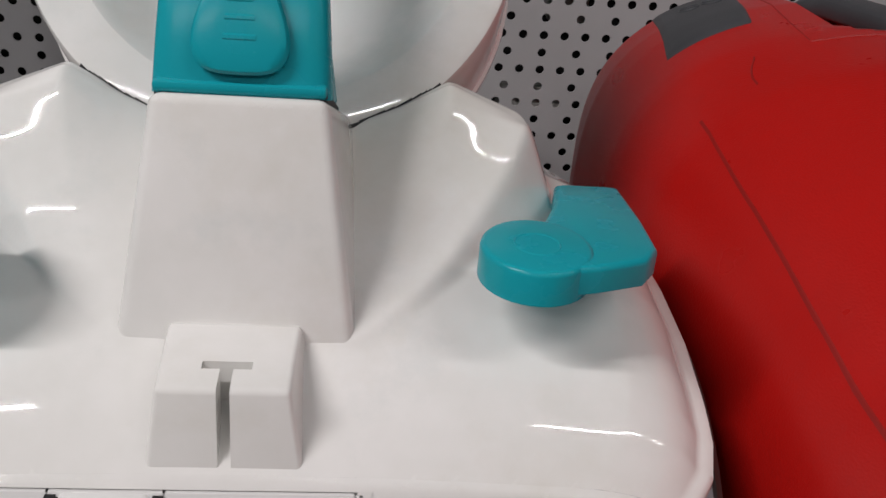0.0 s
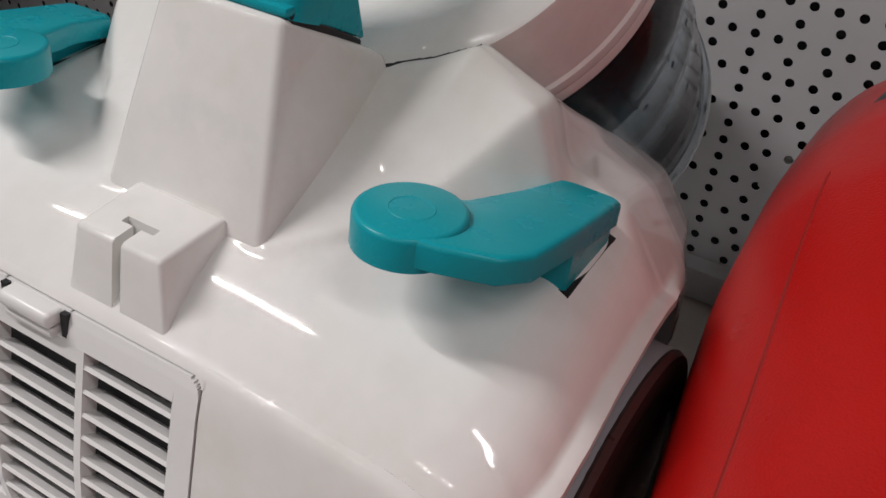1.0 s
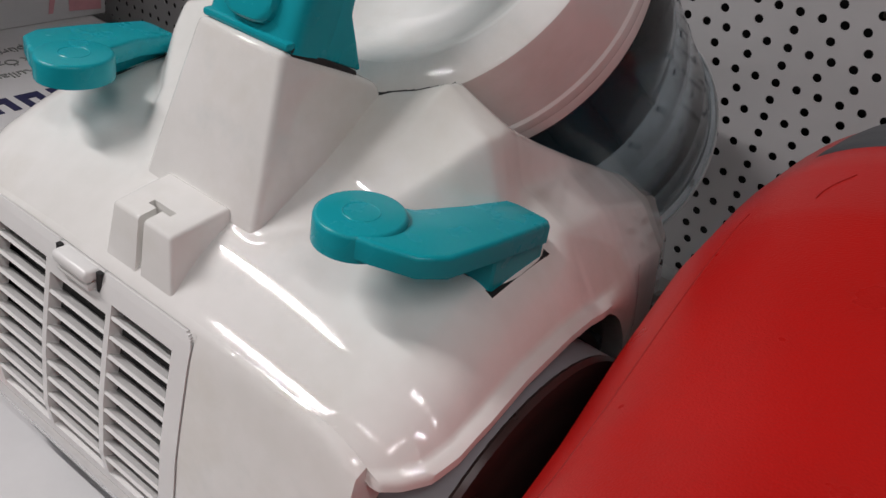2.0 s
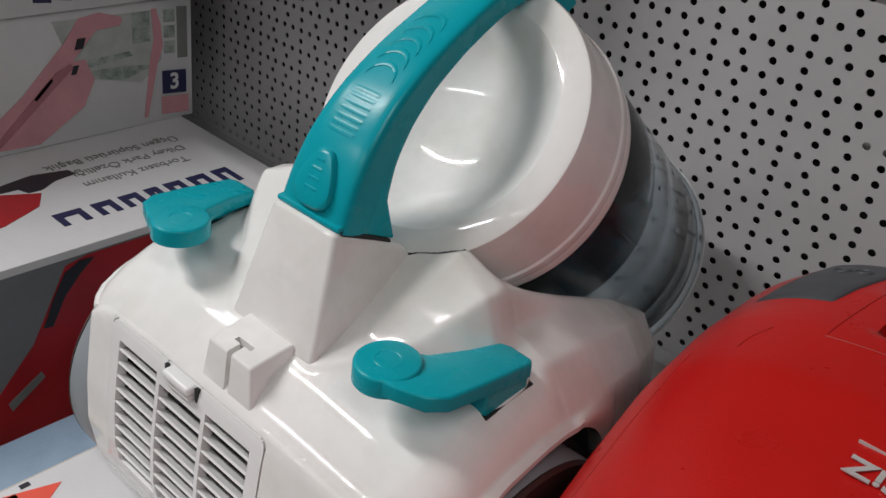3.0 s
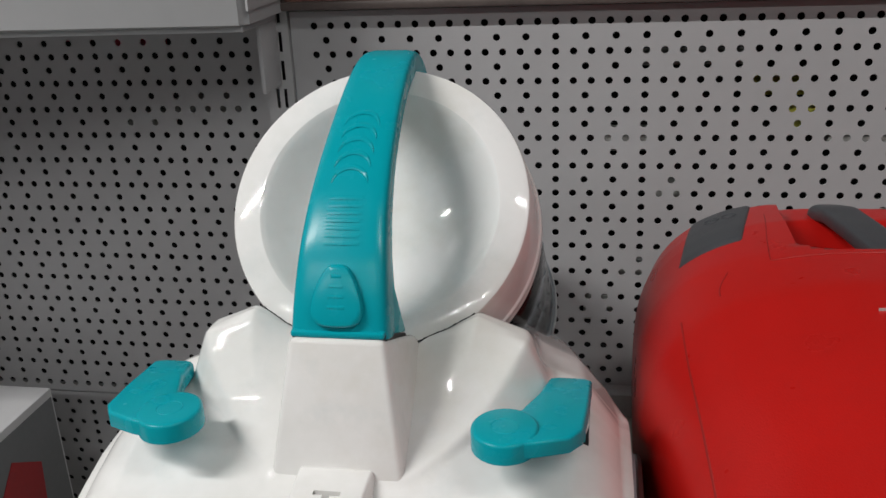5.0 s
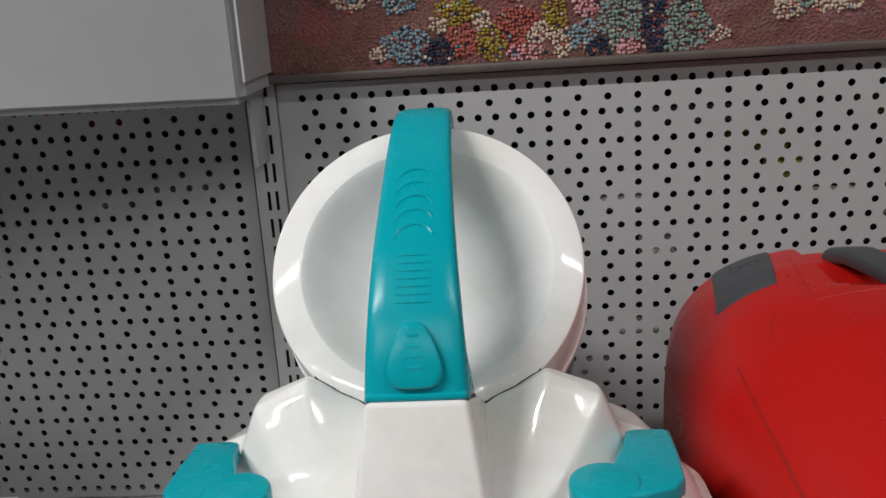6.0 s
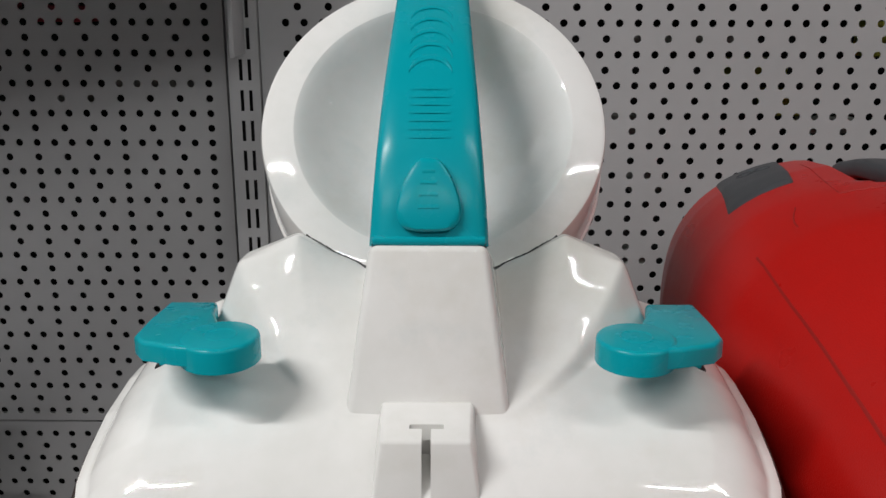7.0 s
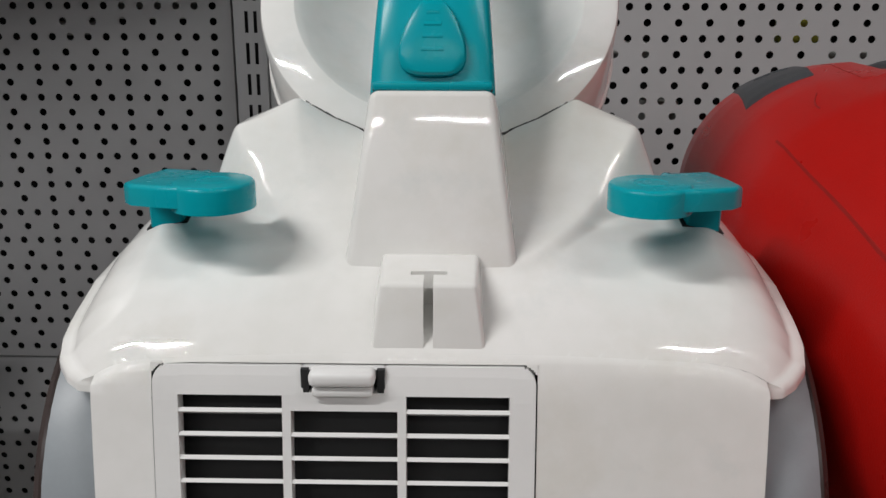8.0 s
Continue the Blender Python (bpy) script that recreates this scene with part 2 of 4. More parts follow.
slab("floor", -4.2, 4.2, -4.6, 1.4, -0.95, -0.85, FLOOR_TILE, "grey tiled shop floor below the shelving", "floor")
slab("ceiling", -4.2, 4.2, -4.6, 1.4, 2.40, 2.50, WALL_PAINT, "pale painted shop ceiling with tube lights", "ceiling")
slab("wall_south", -4.2, 4.2, -4.7, -4.6, -0.95, 2.50, WALL_PAINT, "plain painted wall across the aisle", "wall")
slab("wall_north", -4.2, 4.2, 1.4, 1.5, -0.95, 2.50, WALL_PAINT, "plain painted wall behind the shelving", "wall")
slab("wall_west", -4.3, -4.2, -4.6, 1.4, -0.95, 2.50, WALL_PAINT, "plain painted end wall of the shop", "wall")
slab("wall_east", 4.2, 4.3, -4.6, 1.4, -0.95, 2.50, WALL_PAINT, "plain painted end wall of the shop", "wall")


def perforated_panel(name, x_first, x_last, z_top, rows, x_edge0, x_edge1, z_edge0, z_edge1, phase, y=WALL_Y):
    """Sheet steel with punched holes: rows of 15 mm pitch alternate with rows of 25 mm pitch, 12.5 mm apart."""
    bm = bmesh.new()
    R, K, T = 0.0032, 10, 0.0012
    lo, hi = min(x_first, x_last), max(x_first, x_last)

    def quad(xa, xb, za, zb):
        if xb - xa > 1e-6 and zb - za > 1e-6:
            bm.faces.new([bm.verts.new(c) for c in ((xa, y, za), (xb, y, za), (xb, y, zb), (xa, y, zb))])

    for r in range(rows):
        zc = z_top - 0.0125 * r
        pitch = 0.015 if r % 2 == 0 else 0.025
        origin = phase
        k0 = math.ceil((lo - 1e-6 - origin) / pitch)
        k1 = math.floor((hi + 1e-6 - origin) / pitch)
        z0, z1 = zc - 0.00625, zc + 0.00625
        quad(x_edge0, origin + k0 * pitch - pitch / 2, z0, z1)
        quad(origin + k1 * pitch + pitch / 2, x_edge1, z0, z1)
        for k in range(k0, k1 + 1):
            xc = origin + k * pitch
            ring, out, deep = [], [], []
            for a in range(K):
                c, s = math.cos(2 * math.pi * (a + 0.5) / K), math.sin(2 * math.pi * (a + 0.5) / K)
                ring.append(bm.verts.new((xc + R * c, y, zc + R * s)))
                deep.append(bm.verts.new((xc + R * c, y + T, zc + R * s)))
                q = min(pitch / 2 / abs(c), 0.00625 / abs(s))
                out.append(bm.verts.new((xc + q * c, y, zc + q * s)))
            for a in range(K):
                b = (a + 1) % K
                bm.faces.new((ring[a], out[a], out[b], ring[b]))
                bm.faces.new((ring[a], ring[b], deep[b], deep[a]))
            # corner fills
            for sx, sz in ((1, 1), (-1, 1), (-1, -1), (1, -1)):
                cx, cz = xc + sx * pitch / 2, zc + sz * 0.00625
                near_x = min((v for v in out if abs(v.co.x - cx) < 1e-6 and (v.co.z - zc) * sz > 0), key=lambda v: abs(v.co.z - cz), default=None)
                near_z = min((v for v in out if abs(v.co.z - cz) < 1e-6 and (v.co.x - xc) * sx > 0), key=lambda v: abs(v.co.x - cx), default=None)
                if near_x and near_z and near_x is not near_z:
                    bm.faces.new((near_x, bm.verts.new((cx, y, cz)), near_z))
    zt, zb = z_top + 0.00625, z_top - 0.0125 * (rows - 1) - 0.00625
    quad(x_edge0, x_edge1, zt, z_edge1)
    quad(x_edge0, x_edge1, z_edge0, zb)
    # folded rim
    for xa in (x_edge0, x_edge1):
        bm.faces.new([bm.verts.new(c) for c in ((xa, y, z_edge0), (xa, y + 0.018, z_edge0), (xa, y + 0.018, z_edge1), (xa, y, z_edge1))])
    for za in (z_edge0, z_edge1):
        bm.faces.new([bm.verts.new(c) for c in ((x_edge0, y, za), (x_edge1, y, za), (x_edge1, y + 0.018, za), (x_edge0, y + 0.018, za))])
    for f in bm.faces:
        f.normal_update()
        if abs(f.normal.y) > 0.9 and f.normal.y > 0:
            f.normal_flip()
    me = bpy.data.meshes.new(name)
    bm.to_mesh(me)
    bm.free()
    me.materials.append(STEEL)
    return tagged(new(name, me), "grey painted steel back panel punched with rows of round holes", "back panel", "perforated back panels", "structure")


HOLE_X0, HOLE_Z0 = -0.200, 0.450
perforated_panel("wall_panel_1", -0.200, 0.70, HOLE_Z0, 29, -0.2215, 0.74, 0.0, 0.4625, HOLE_X0 + 0.06)
perforated_panel("wall_panel_2", -1.03, -0.2685, HOLE_Z0 - 0.0003, 31, -1.10, -0.2535, 0.0650, 0.70, -0.2685, WALL_Y + 0.011)
perforated_panel("wall_panel_3", -1.03, -0.2685, 0.0510, 15, -1.10, -0.2535, -0.20, 0.0630, -0.2685, WALL_Y + 0.011)
slab("wall_panel_4", -0.2215, 0.74, WALL_Y, WALL_Y + 0.018, 0.4645, 1.1, STEEL, "grey painted steel back panel above the punched sheet", "back panel")
# added sheet; its near-black colour gives the holes their shade
slab("wall_back_sheet", -1.3, 1.0, WALL_Y + 0.075, WALL_Y + 0.085, -0.6, 1.1, HOLE_SHADE, "added near-black sheet, coloured as the shade behind the punched panels", "back sheet")
slab("wall_side_panel", 0.745, 0.765, WALL_Y, WALL_Y + 0.06, -0.6, 1.1, STEEL, "grey steel upright at the end of the panels", "upright")


def shelf_post():
    """Upright with two columns of slots."""
    bm = bmesh.new()
    x0, x1, y = -0.2480, -0.2225, WALL_Y - 0.004
    cols = [x0, -0.2390, -0.2362, -0.2318, -0.2290, x1]
    z, zs = -0.20, [-0.20]
    slots = []
    while z < 1.0:
        zs += [z + 0.004, z + 0.021]
        slots.append((z + 0.004, z + 0.021))
        z += 0.025
    zs.append(1.1)
    pts = [[(x, y, zz) for x in cols] for zz in zs]
    grid(pts, bm, skip=lambda i, j: j in (1, 3) and i % 2 == 1)
    for xa in (x0, x1):
        grid([[(xa, y, zz), (xa, y + 0.03, zz)] for zz in (-0.20, 1.1)], bm)
    ob = part("wall_post", bm, STEEL, smooth=False)
    return tagged(ob, "grey steel upright with two columns of narrow slots", "upright", kind="structure")


shelf_post()

# shelf of this bay with its back rail, and the lower shelf of the next bay
slab("shelf_deck", -0.262, 0.74, -0.02, WALL_Y - 0.002, SHELF_Z - 0.03, SHELF_Z, SHELF, "beige painted steel shelf under the vacuum cleaners", "shelf", 0.003)
slab("shelf_back_rail", -0.262, 0.74, 0.678, WALL_Y - 0.001, SHELF_Z + 0.0005, 0.110, STEEL_DARK, "grey steel rail along the back of the shelf", "rail", 0.002)
slab("shelf_deck_low", -1.2, -0.264, 0.05, WALL_Y - 0.002, LOW_SHELF_Z - 0.03, LOW_SHELF_Z, SHELF, "pale steel shelf of the next bay, set lower", "shelf", 0.003)
slab("shelf_plinth", -1.2, 0.74, 0.30, WALL_Y - 0.01, -0.85, LOW_SHELF_Z - 0.031, STEEL_DARK, "plain grey steel base of the shelving", "base")


def overhead_bin():
    ob = thing("grey_carton", -0.45, 0.55, 0.47, "plain grey carton jutting out above the neighbouring bay", "carton")
    bm = bmesh.new()
    prism([(-0.224, 0.606), (-0.224, 0.694), (-1.10, 0.694), (-1.10, 0.355), (-0.69, 0.395)], 0.458, 0.86, bm=bm)
    for v in bm.verts:
        if v.co.z < 0.5:
            v.co.z += max(0, -0.224 - v.co.x) * 0.058
    bmesh.ops.bevel(bm, geom=list(bm.edges), offset=0.006, segments=3, affect="EDGES")
    body = part("carton_body", bm, STEEL, ob)
    bm = bmesh.new()
    prism([(-0.2235, 0.606), (-0.2215, 0.6055), (-0.2215, 0.690), (-0.2235, 0.690)], 0.475, 0.855, bm=bm)
    part("end_flap", bm, STEEL, body, "folded grey end flap", smooth=False)
    bm = bmesh.new()
    box(bm, -0.2365, -0.2325, 0.655, 0.6955, 0.40, 0.4575, 0.001)
    tagged(part("shelf_bracket", bm, STEEL), "grey steel bracket hooked into the slotted upright", "bracket", kind="structure")


overhead_bin()


def tapestry():
    z0, z1, x0, x1, y = 0.4635, 0.86, -0.2265, 1.0, WALL_Y - 0.0135
    ob = thing("framed_tapestry", 0.3, WALL_Y - 0.012, z0, "woven floral tapestry in a thin dark brown frame", "picture")
    pts = [[(x, y + 0.006 + 0.0016 * noise.noise(Vector((x * 90, z * 90, 0))), z) for x in np.linspace(x0 + 0.004, x1 - 0.006, 160)] for z in np.linspace(z0 + 0.007, z1 - 0.006, 60)]
    part("tapestry_cloth", grid(pts), TAPESTRY, ob, "pink, cream and blue floral weave")
    for nm, b in (("frame_rail", (x0, x1, y, y + 0.0125, z0 + 0.001, z0 + 0.0085)), ("frame_rail", (x0, x1, y, y + 0.0125, z1 - 0.012, z1)),
                  ("frame_stile", (x0, x0 + 0.004, y + 0.001, y + 0.0125, z0 + 0.0086, z1 - 0.0121)), ("frame_stile", (x1 - 0.012, x1, y + 0.001, y + 0.0125, z0 + 0.0086, z1 - 0.0121))):
        bm = bmesh.new()
        box(bm, *b, 0.002)
        part(nm, bm, FRAME_BROWN, ob)
    # raised wool flowers: colour, middle, half width, half height
    flowers = [("blue", -0.105, 0.490, 0.020, 0.014), ("navy", -0.080, 0.483, 0.016, 0.011), ("rust", -0.060, 0.492, 0.012, 0.013), ("cream", -0.130, 0.484, 0.008, 0.007),
               ("olive", -0.062, 0.514, 0.018, 0.010), ("cream", -0.078, 0.505, 0.007, 0.008), ("olive", -0.036, 0.490, 0.012, 0.015), ("cream", -0.042, 0.505, 0.008, 0.008),
               ("rust", -0.015, 0.500, 0.020, 0.014), ("pink", -0.008, 0.478, 0.015, 0.007), ("cream", 0.004, 0.494, 0.014, 0.008), ("cream", 0.022, 0.484, 0.007, 0.012),
               ("olive", 0.017, 0.508, 0.009, 0.015), ("pink", 0.043, 0.514, 0.011, 0.010), ("blue", 0.041, 0.490, 0.011, 0.011), ("navy", 0.052, 0.480, 0.010, 0.010),
               ("sage", 0.072, 0.500, 0.018, 0.024), ("pink", 0.075, 0.479, 0.011, 0.008), ("navy", 0.096, 0.495, 0.011, 0.024), ("sage", 0.122, 0.490, 0.018, 0.022),
               ("cream", 0.150, 0.484, 0.008, 0.006), ("sage", 0.215, 0.515, 0.020, 0.016), ("cream", 0.205, 0.505, 0.012, 0.012), ("cream", 0.240, 0.502, 0.020, 0.006),
               ("blue", -0.110, 0.540, 0.020, 0.022), ("cream", -0.150, 0.530, 0.014, 0.010), ("rust", -0.020, 0.540, 0.026, 0.018), ("sage", 0.110, 0.545, 0.030, 0.022),
               ("pink", 0.050, 0.545, 0.020, 0.016), ("olive", -0.060, 0.550, 0.016, 0.020)]
    rng = random.Random(5)
    piles = {nm: bmesh.new() for nm in TUFTS}
    for fx_, fz_ in ((a, b) for a in np.arange(x0 + 0.012, 0.30, 0.0030) for b in np.arange(z0 + 0.0105, 0.566, 0.0030)):
        px, pz = fx_ + rng.uniform(-0.0012, 0.0012), fz_ + rng.uniform(-0.0012, 0.0012)
        wob = 0.45 * noise.noise(Vector((px * 130, pz * 130, 3)))
        best = min(flowers, key=lambda f: ((px - f[1]) / f[3]) ** 2 + ((pz - f[2]) / f[4]) ** 2)
        if ((px - best[1]) / best[3]) ** 2 + ((pz - best[2]) / best[4]) ** 2 > 1.25 + wob:
            continue
        nm = best[0] if rng.random() > 0.12 else rng.choice(("cream", "blue", "navy", "rust"))
        q, r, up = piles[nm], rng.uniform(0.0014, 0.0023), rng.uniform(0.0012, 0.0032)
        yy, turn = y + 0.0062, rng.random() * 6
        ring = [q.verts.new((px + r * math.cos(turn + 1.2566 * k), yy, pz + r * math.sin(turn + 1.2566 * k))) for k in range(5)]
        cap = [q.verts.new((px + 0.6 * r * math.cos(turn + 1.2566 * k), yy - up * 0.8, pz + 0.6 * r * math.sin(turn + 1.2566 * k))) for k in range(5)]
        tip = q.verts.new((px, yy - up, pz))
        for k in range(5):
            n = (k + 1) % 5
            q.faces.new((ring[k], ring[n], cap[n], cap[k]))
            q.faces.new((cap[k], cap[n], tip))
    for nm, q in piles.items():
        tagged(part("wool_pile", q, TUFTS[nm], ob), nm + " raised wool pile", kind="stuff")


tapestry()


# ---- white and teal bagless vacuum cleaner ----
XC = -0.0745
vac = thing("vacuum_cleaner", XC, 0.36, SHELF_Z, "white and teal bagless vacuum cleaner with a smoked dust canister", "vacuum cleaner")


def edge_half(y):
    return float(np.interp(y, [0.2515, 0.256, 0.264, 0.275, 0.29, 0.37, 0.42, 0.48, 0.54], [0.1265, 0.1325, 0.1385, 0.1412, 0.1415, 0.1390, 0.132, 0.120, 0.100]))


TOP_Y = [0.2515, 0.268, 0.283, 0.312, 0.342, 0.358, 0.41, 0.455, 0.50, 0.54]
TOP_U = [0.0, 0.034, 0.062, 0.0885, 0.0945, 0.118, 0.1365]
TOP_Z = np.array([
    [0.2610, 0.2610, 0.2605, 0.2590, 0.2585, 0.2570, 0.2500],
    [0.2770, 0.2765, 0.2745, 0.2725, 0.2715, 0.2680, 0.2550],
    [0.2895, 0.2885, 0.2840, 0.2805, 0.2795, 0.2770, 0.2615],
    [0.3040, 0.3030, 0.3005, 0.2955, 0.2925, 0.2905, 0.2710],
    [0.3180, 0.3220, 0.3280, 0.3325, 0.3065, 0.2995, 0.2750],
    [0.3080, 0.3240, 0.3430, 0.3320, 0.3095, 0.3005, 0.2750],
    [0.2520, 0.2600, 0.2900, 0.3080, 0.3000, 0.2890, 0.2660],
    [0.2150, 0.2250, 0.2550, 0.2860, 0.2840, 0.2740, 0.2530],
    [0.1800, 0.1900, 0.2180, 0.2640, 0.2650, 0.2580, 0.2370],
    [0.1500, 0.1600, 0.1850, 0.2420, 0.2450, 0.2400, 0.2200]])


DECK_Y = [0.2515, 0.257, 0.263, 0.268, 0.275, 0.283, 0.292, 0.302, 0.312, 0.330, 0.345, 0.365]
DECK_Z = [0.2608, 0.2668, 0.2722, 0.2762, 0.2812, 0.2858, 0.2898, 0.2932, 0.2958, 0.2990, 0.3005, 0.3010]
NY, NU = 230, 241


def deck_plain(u, y):
    """The deck without its shoulders: a barrel that falls a little to the sides."""
    fall = float(np.interp(y, [0.2515, 0.283, 0.312, 0.345], [0.0025, 0.0048, 0.0028, 0.0022]))
    return float(np.interp(y, DECK_Y, DECK_Z)) - fall * min(1.3, (u / 0.1) ** 2)


CREASE_Y = [0.281, 0.295, 0.308, 0.318, 0.326, 0.335, 0.3455, 0.352]
CREASE_U = [0.034, 0.050, 0.061, 0.068, 0.075, 0.0822, 0.0880, 0.0895]
CREASE_Z = [0.2855, 0.2915, 0.2980, 0.3040, 0.3118, 0.3226, 0.3312, 0.3300]
VALLEY_Z = [0.2858, 0.2925, 0.2995, 0.3050, 0.3100, 0.3160, 0.3238, 0.3275]
BANK_Z = [0.2855, 0.2920, 0.2985, 0.3060, 0.3145, 0.3255, 0.3385, 0.3430]


def scoop(u, y):
    """The hollow beside the spine: a valley, a bank up to the shoulder's ridge, and a crease with a steep outer wall."""
    if y < CREASE_Y[0]:
        return 0.0
    cu, cz, valley, bank = (float(np.interp(y, CREASE_Y, row)) for row in (CREASE_U, CREASE_Z, VALLEY_Z, BANK_Z))
    if u > cu:
        return cz - (u - cu) * 2.6
    mid = 0.03 + (cu - 0.03) * 0.53
    return float(np.interp(u, [0.0, 0.03, (0.03 + mid) / 2, mid, cu], [valley - 0.002, valley, 0.58 * valley + 0.42 * bank, bank, cz]))


@functools.lru_cache(maxsize=1)
def body_height():
    ys, us = np.linspace(TOP_Y[0], TOP_Y[-1], NY), np.linspace(-TOP_U[-1], TOP_U[-1], NU)
    mid = np.array([[np.interp(abs(u), TOP_U, row) for u in us] for row in TOP_Z])
    rear = smooth_rows(np.array([np.interp(ys, TOP_Y, mid[:, j]) for j in range(NU)]).T, 8)
    front = np.zeros_like(rear)
    for i, y in enumerate(ys):
        rim = float(np.interp(y, TOP_Y, TOP_Z[:, -1]))
        for j, u in enumerate(np.abs(us)):
            z = deck_plain(u, y)
            if u < 0.108:
                z = max(z, scoop(u, y))
            if u > 0.113:
                f = (u - 0.113) / (TOP_U[-1] - 0.113)
                z += (rim - deck_plain(TOP_U[-1], y)) * (0.45 * f + 0.55 * f * f * f)
            front[i, j] = z
    front = smooth_rows(front, 3)
    k = np.interp(ys, [0.3525, 0.3660], [0.0, 1.0])[:, None]
    return ys, us, front * (1 - k) + rear * k


def deck_z(x_half, y):
    """Height of the shell at a distance from its middle."""
    ys, us, z = body_height()
    col = int(round((x_half * TOP_U[-1] / edge_half(y) - us[0]) / (us[-1] - us[0]) * (NU - 1)))
    return float(np.interp(y, ys, z[:, min(NU - 1, col)]))


def panel_y(z):
    """The curved rear panel that carries the exhaust grille."""
    return float(np.interp(z, [0.105, 0.12, 0.14, 0.17, 0.20, 0.22, 0.246, 0.2525, 0.2575, 0.260], [0.262, 0.2515, 0.2435, 0.2385, 0.2400, 0.2425, 0.2462, 0.2477, 0.2494, 0.2506]))


WHEEL_Y, WHEEL_Z = 0.327, 0.1735


def vac_shell():
    bm = bmesh.new()
    ys, us, z = body_height()
    top = [[(XC + u * edge_half(y) / TOP_U[-1], y, z[i, j]) for j, u in enumerate(us)] for i, y in enumerate(ys)]
    grid(top, bm)
    # flanks, cut away over the wheels
    for side in (0, -1):
        s = -1 if side == 0 else 1
        rows = []
        for i, y in enumerate(ys):
            x, _, ze = top[i][side]
            d = abs(y - WHEEL_Y)
            lip = WHEEL_Z + math.sqrt(max(0.0, 0.1045 ** 2 - d * d)) if d < 0.1045 else 0.11
            lip = max(lip, 0.11)
            lip = min(lip, ze - 0.006)
            row = [(x, y, ze)]
            for f in (0.08, 0.2, 0.4, 0.7, 1.0):
                out = 0.0055 * math.sin(min(1, f * 2.2) * math.pi / 2)
                row.append((x + s * out, y, ze + (lip - ze) * f))
            row.append((x + s * 0.0015, y, lip - 0.0005))
            row.append((x - s * 0.004, y, lip + 0.002))
            if y < 0.30:
                row.append((XC + s * 0.1250, y, lip + 0.002))
            else:
                row.append((x - s * 0.006, y, lip + 0.003))
            rows.append(row)
        grid(rows, bm)
        grid([[p, (XC + s * 0.1250, p[1] + 0.0004, p[2])] for p in rows[0]], bm)
    # tail, closed down to the base
    grid([[p for p in top[-1]], [(p[0], p[1] + 0.006, p[2] - 0.02) for p in top[-1]], [(p[0], p[1] + 0.002, 0.11) for p in top[-1]]], bm)
    # curved rear panel with the opening for the grille door
    xs = [XC + v for v in np.linspace(-0.1255, -0.1025, 9)] + list(np.linspace(-0.177, -0.034, 12))[1:] + [XC + v for v in np.linspace(0.0405, 0.1255, 16)][1:]
    zs = [0.2590] + list(np.linspace(0.2572, 0.150, 26)) + [0.14, 0.13, 0.12, 0.11, 0.105]
    rows = [[(x, panel_y(zz), zz) for x in xs] for zz in zs]
    fx, fz = [p[0] for p in top[0]], [p[2] for p in top[0]]
    rows[0] = [(x, 0.2502, min(0.2592, float(np.interp(x, fx, fz)) - 0.0008)) for x in xs]
    for i in range(1, 8):
        rows[i] = [(x, y, min(zz, float(np.interp(x, fx, fz)) - 0.0008 - 0.0006 * i)) for x, y, zz in rows[i]]
    rows.insert(0, [(x, 0.2515, float(np.interp(x, fx, fz))) for x in xs])
    grid(rows, bm, skip=lambda i, j: 8 <= j < 19 and 2 <= i < 27)
    # cheeks beside the panel
    for j in (0, -1):
        grid([[r[j], (r[j][0], 0.30, r[j][2])] for r in rows], bm)
    bmesh.ops.remove_doubles(bm, verts=bm.verts, dist=0.0002)
    return part("body_shell", bm, WHITE, vac, "glossy white moulded shell, slightly dusty", angle=50)


shell = vac_shell()

bm = bmesh.new()
cage([(XC - 0.121, 0.262, 0.095), (XC + 0.121, 0.262, 0.095), (XC + 0.108, 0.535, 0.095), (XC - 0.108, 0.535, 0.095),
      (XC - 0.121, 0.262, 0.235), (XC + 0.121, 0.262, 0.235), (XC + 0.100, 0.535, 0.14), (XC - 0.100, 0.535, 0.14)], 0.004, 2, bm)
part("chassis", bm, WHEEL_GREY, vac, "grey plastic lower body")


def wheel(sign):
    m = pose(XC + sign * 0.1240, WHEEL_Y, WHEEL_Z, 0, 90 * sign, 0)
    prof = [(0.0, 0.0), (0.087, 0.0), (0.0883, 0.002), (0.0883, 0.0235), (0.0876, 0.0250), (0.0845, 0.0265), (0.074, 0.0262), (0.071, 0.0220)]
    w = part("wheel", lathe(prof, m, 96), WHEEL_GREY, vac, "large grey plastic rear wheel")
    # hub face: shade and red bounce are put into its brown colour
    part("hub_cap", lathe([(0.0880, 0.0238), (0.0884, 0.0252), (0.0870, 0.0275), (0.080, 0.0282), (0.070, 0.0262), (0.066, 0.0275), (0.045, 0.0290), (0.02, 0.0295), (0.0, 0.0295)], m, 72), HUB_RED_SHADE, w, "hub disc, coloured dark brown for shade and red reflection")


wheel(-1)
wheel(1)
for sign in (-1, 1):
    # added black band, the shade between shell lip and wheel
    bm = lathe([(0.0890, -0.006), (0.0890, 0.006), (0.0930, 0.0065), (0.0930, -0.006)], pose(XC + sign * 0.1275, WHEEL_Y, WHEEL_Z, 0, 90 * sign, 0), 96)
    for v in [v for v in bm.verts if v.co.z < WHEEL_Z + 0.02 or v.co.y < 0.29]:
        bm.verts.remove(v)
    part("arch_gap_shade", bm, GAP_SHADE, vac, "black band painted as the shaded gap of the wheel arch")

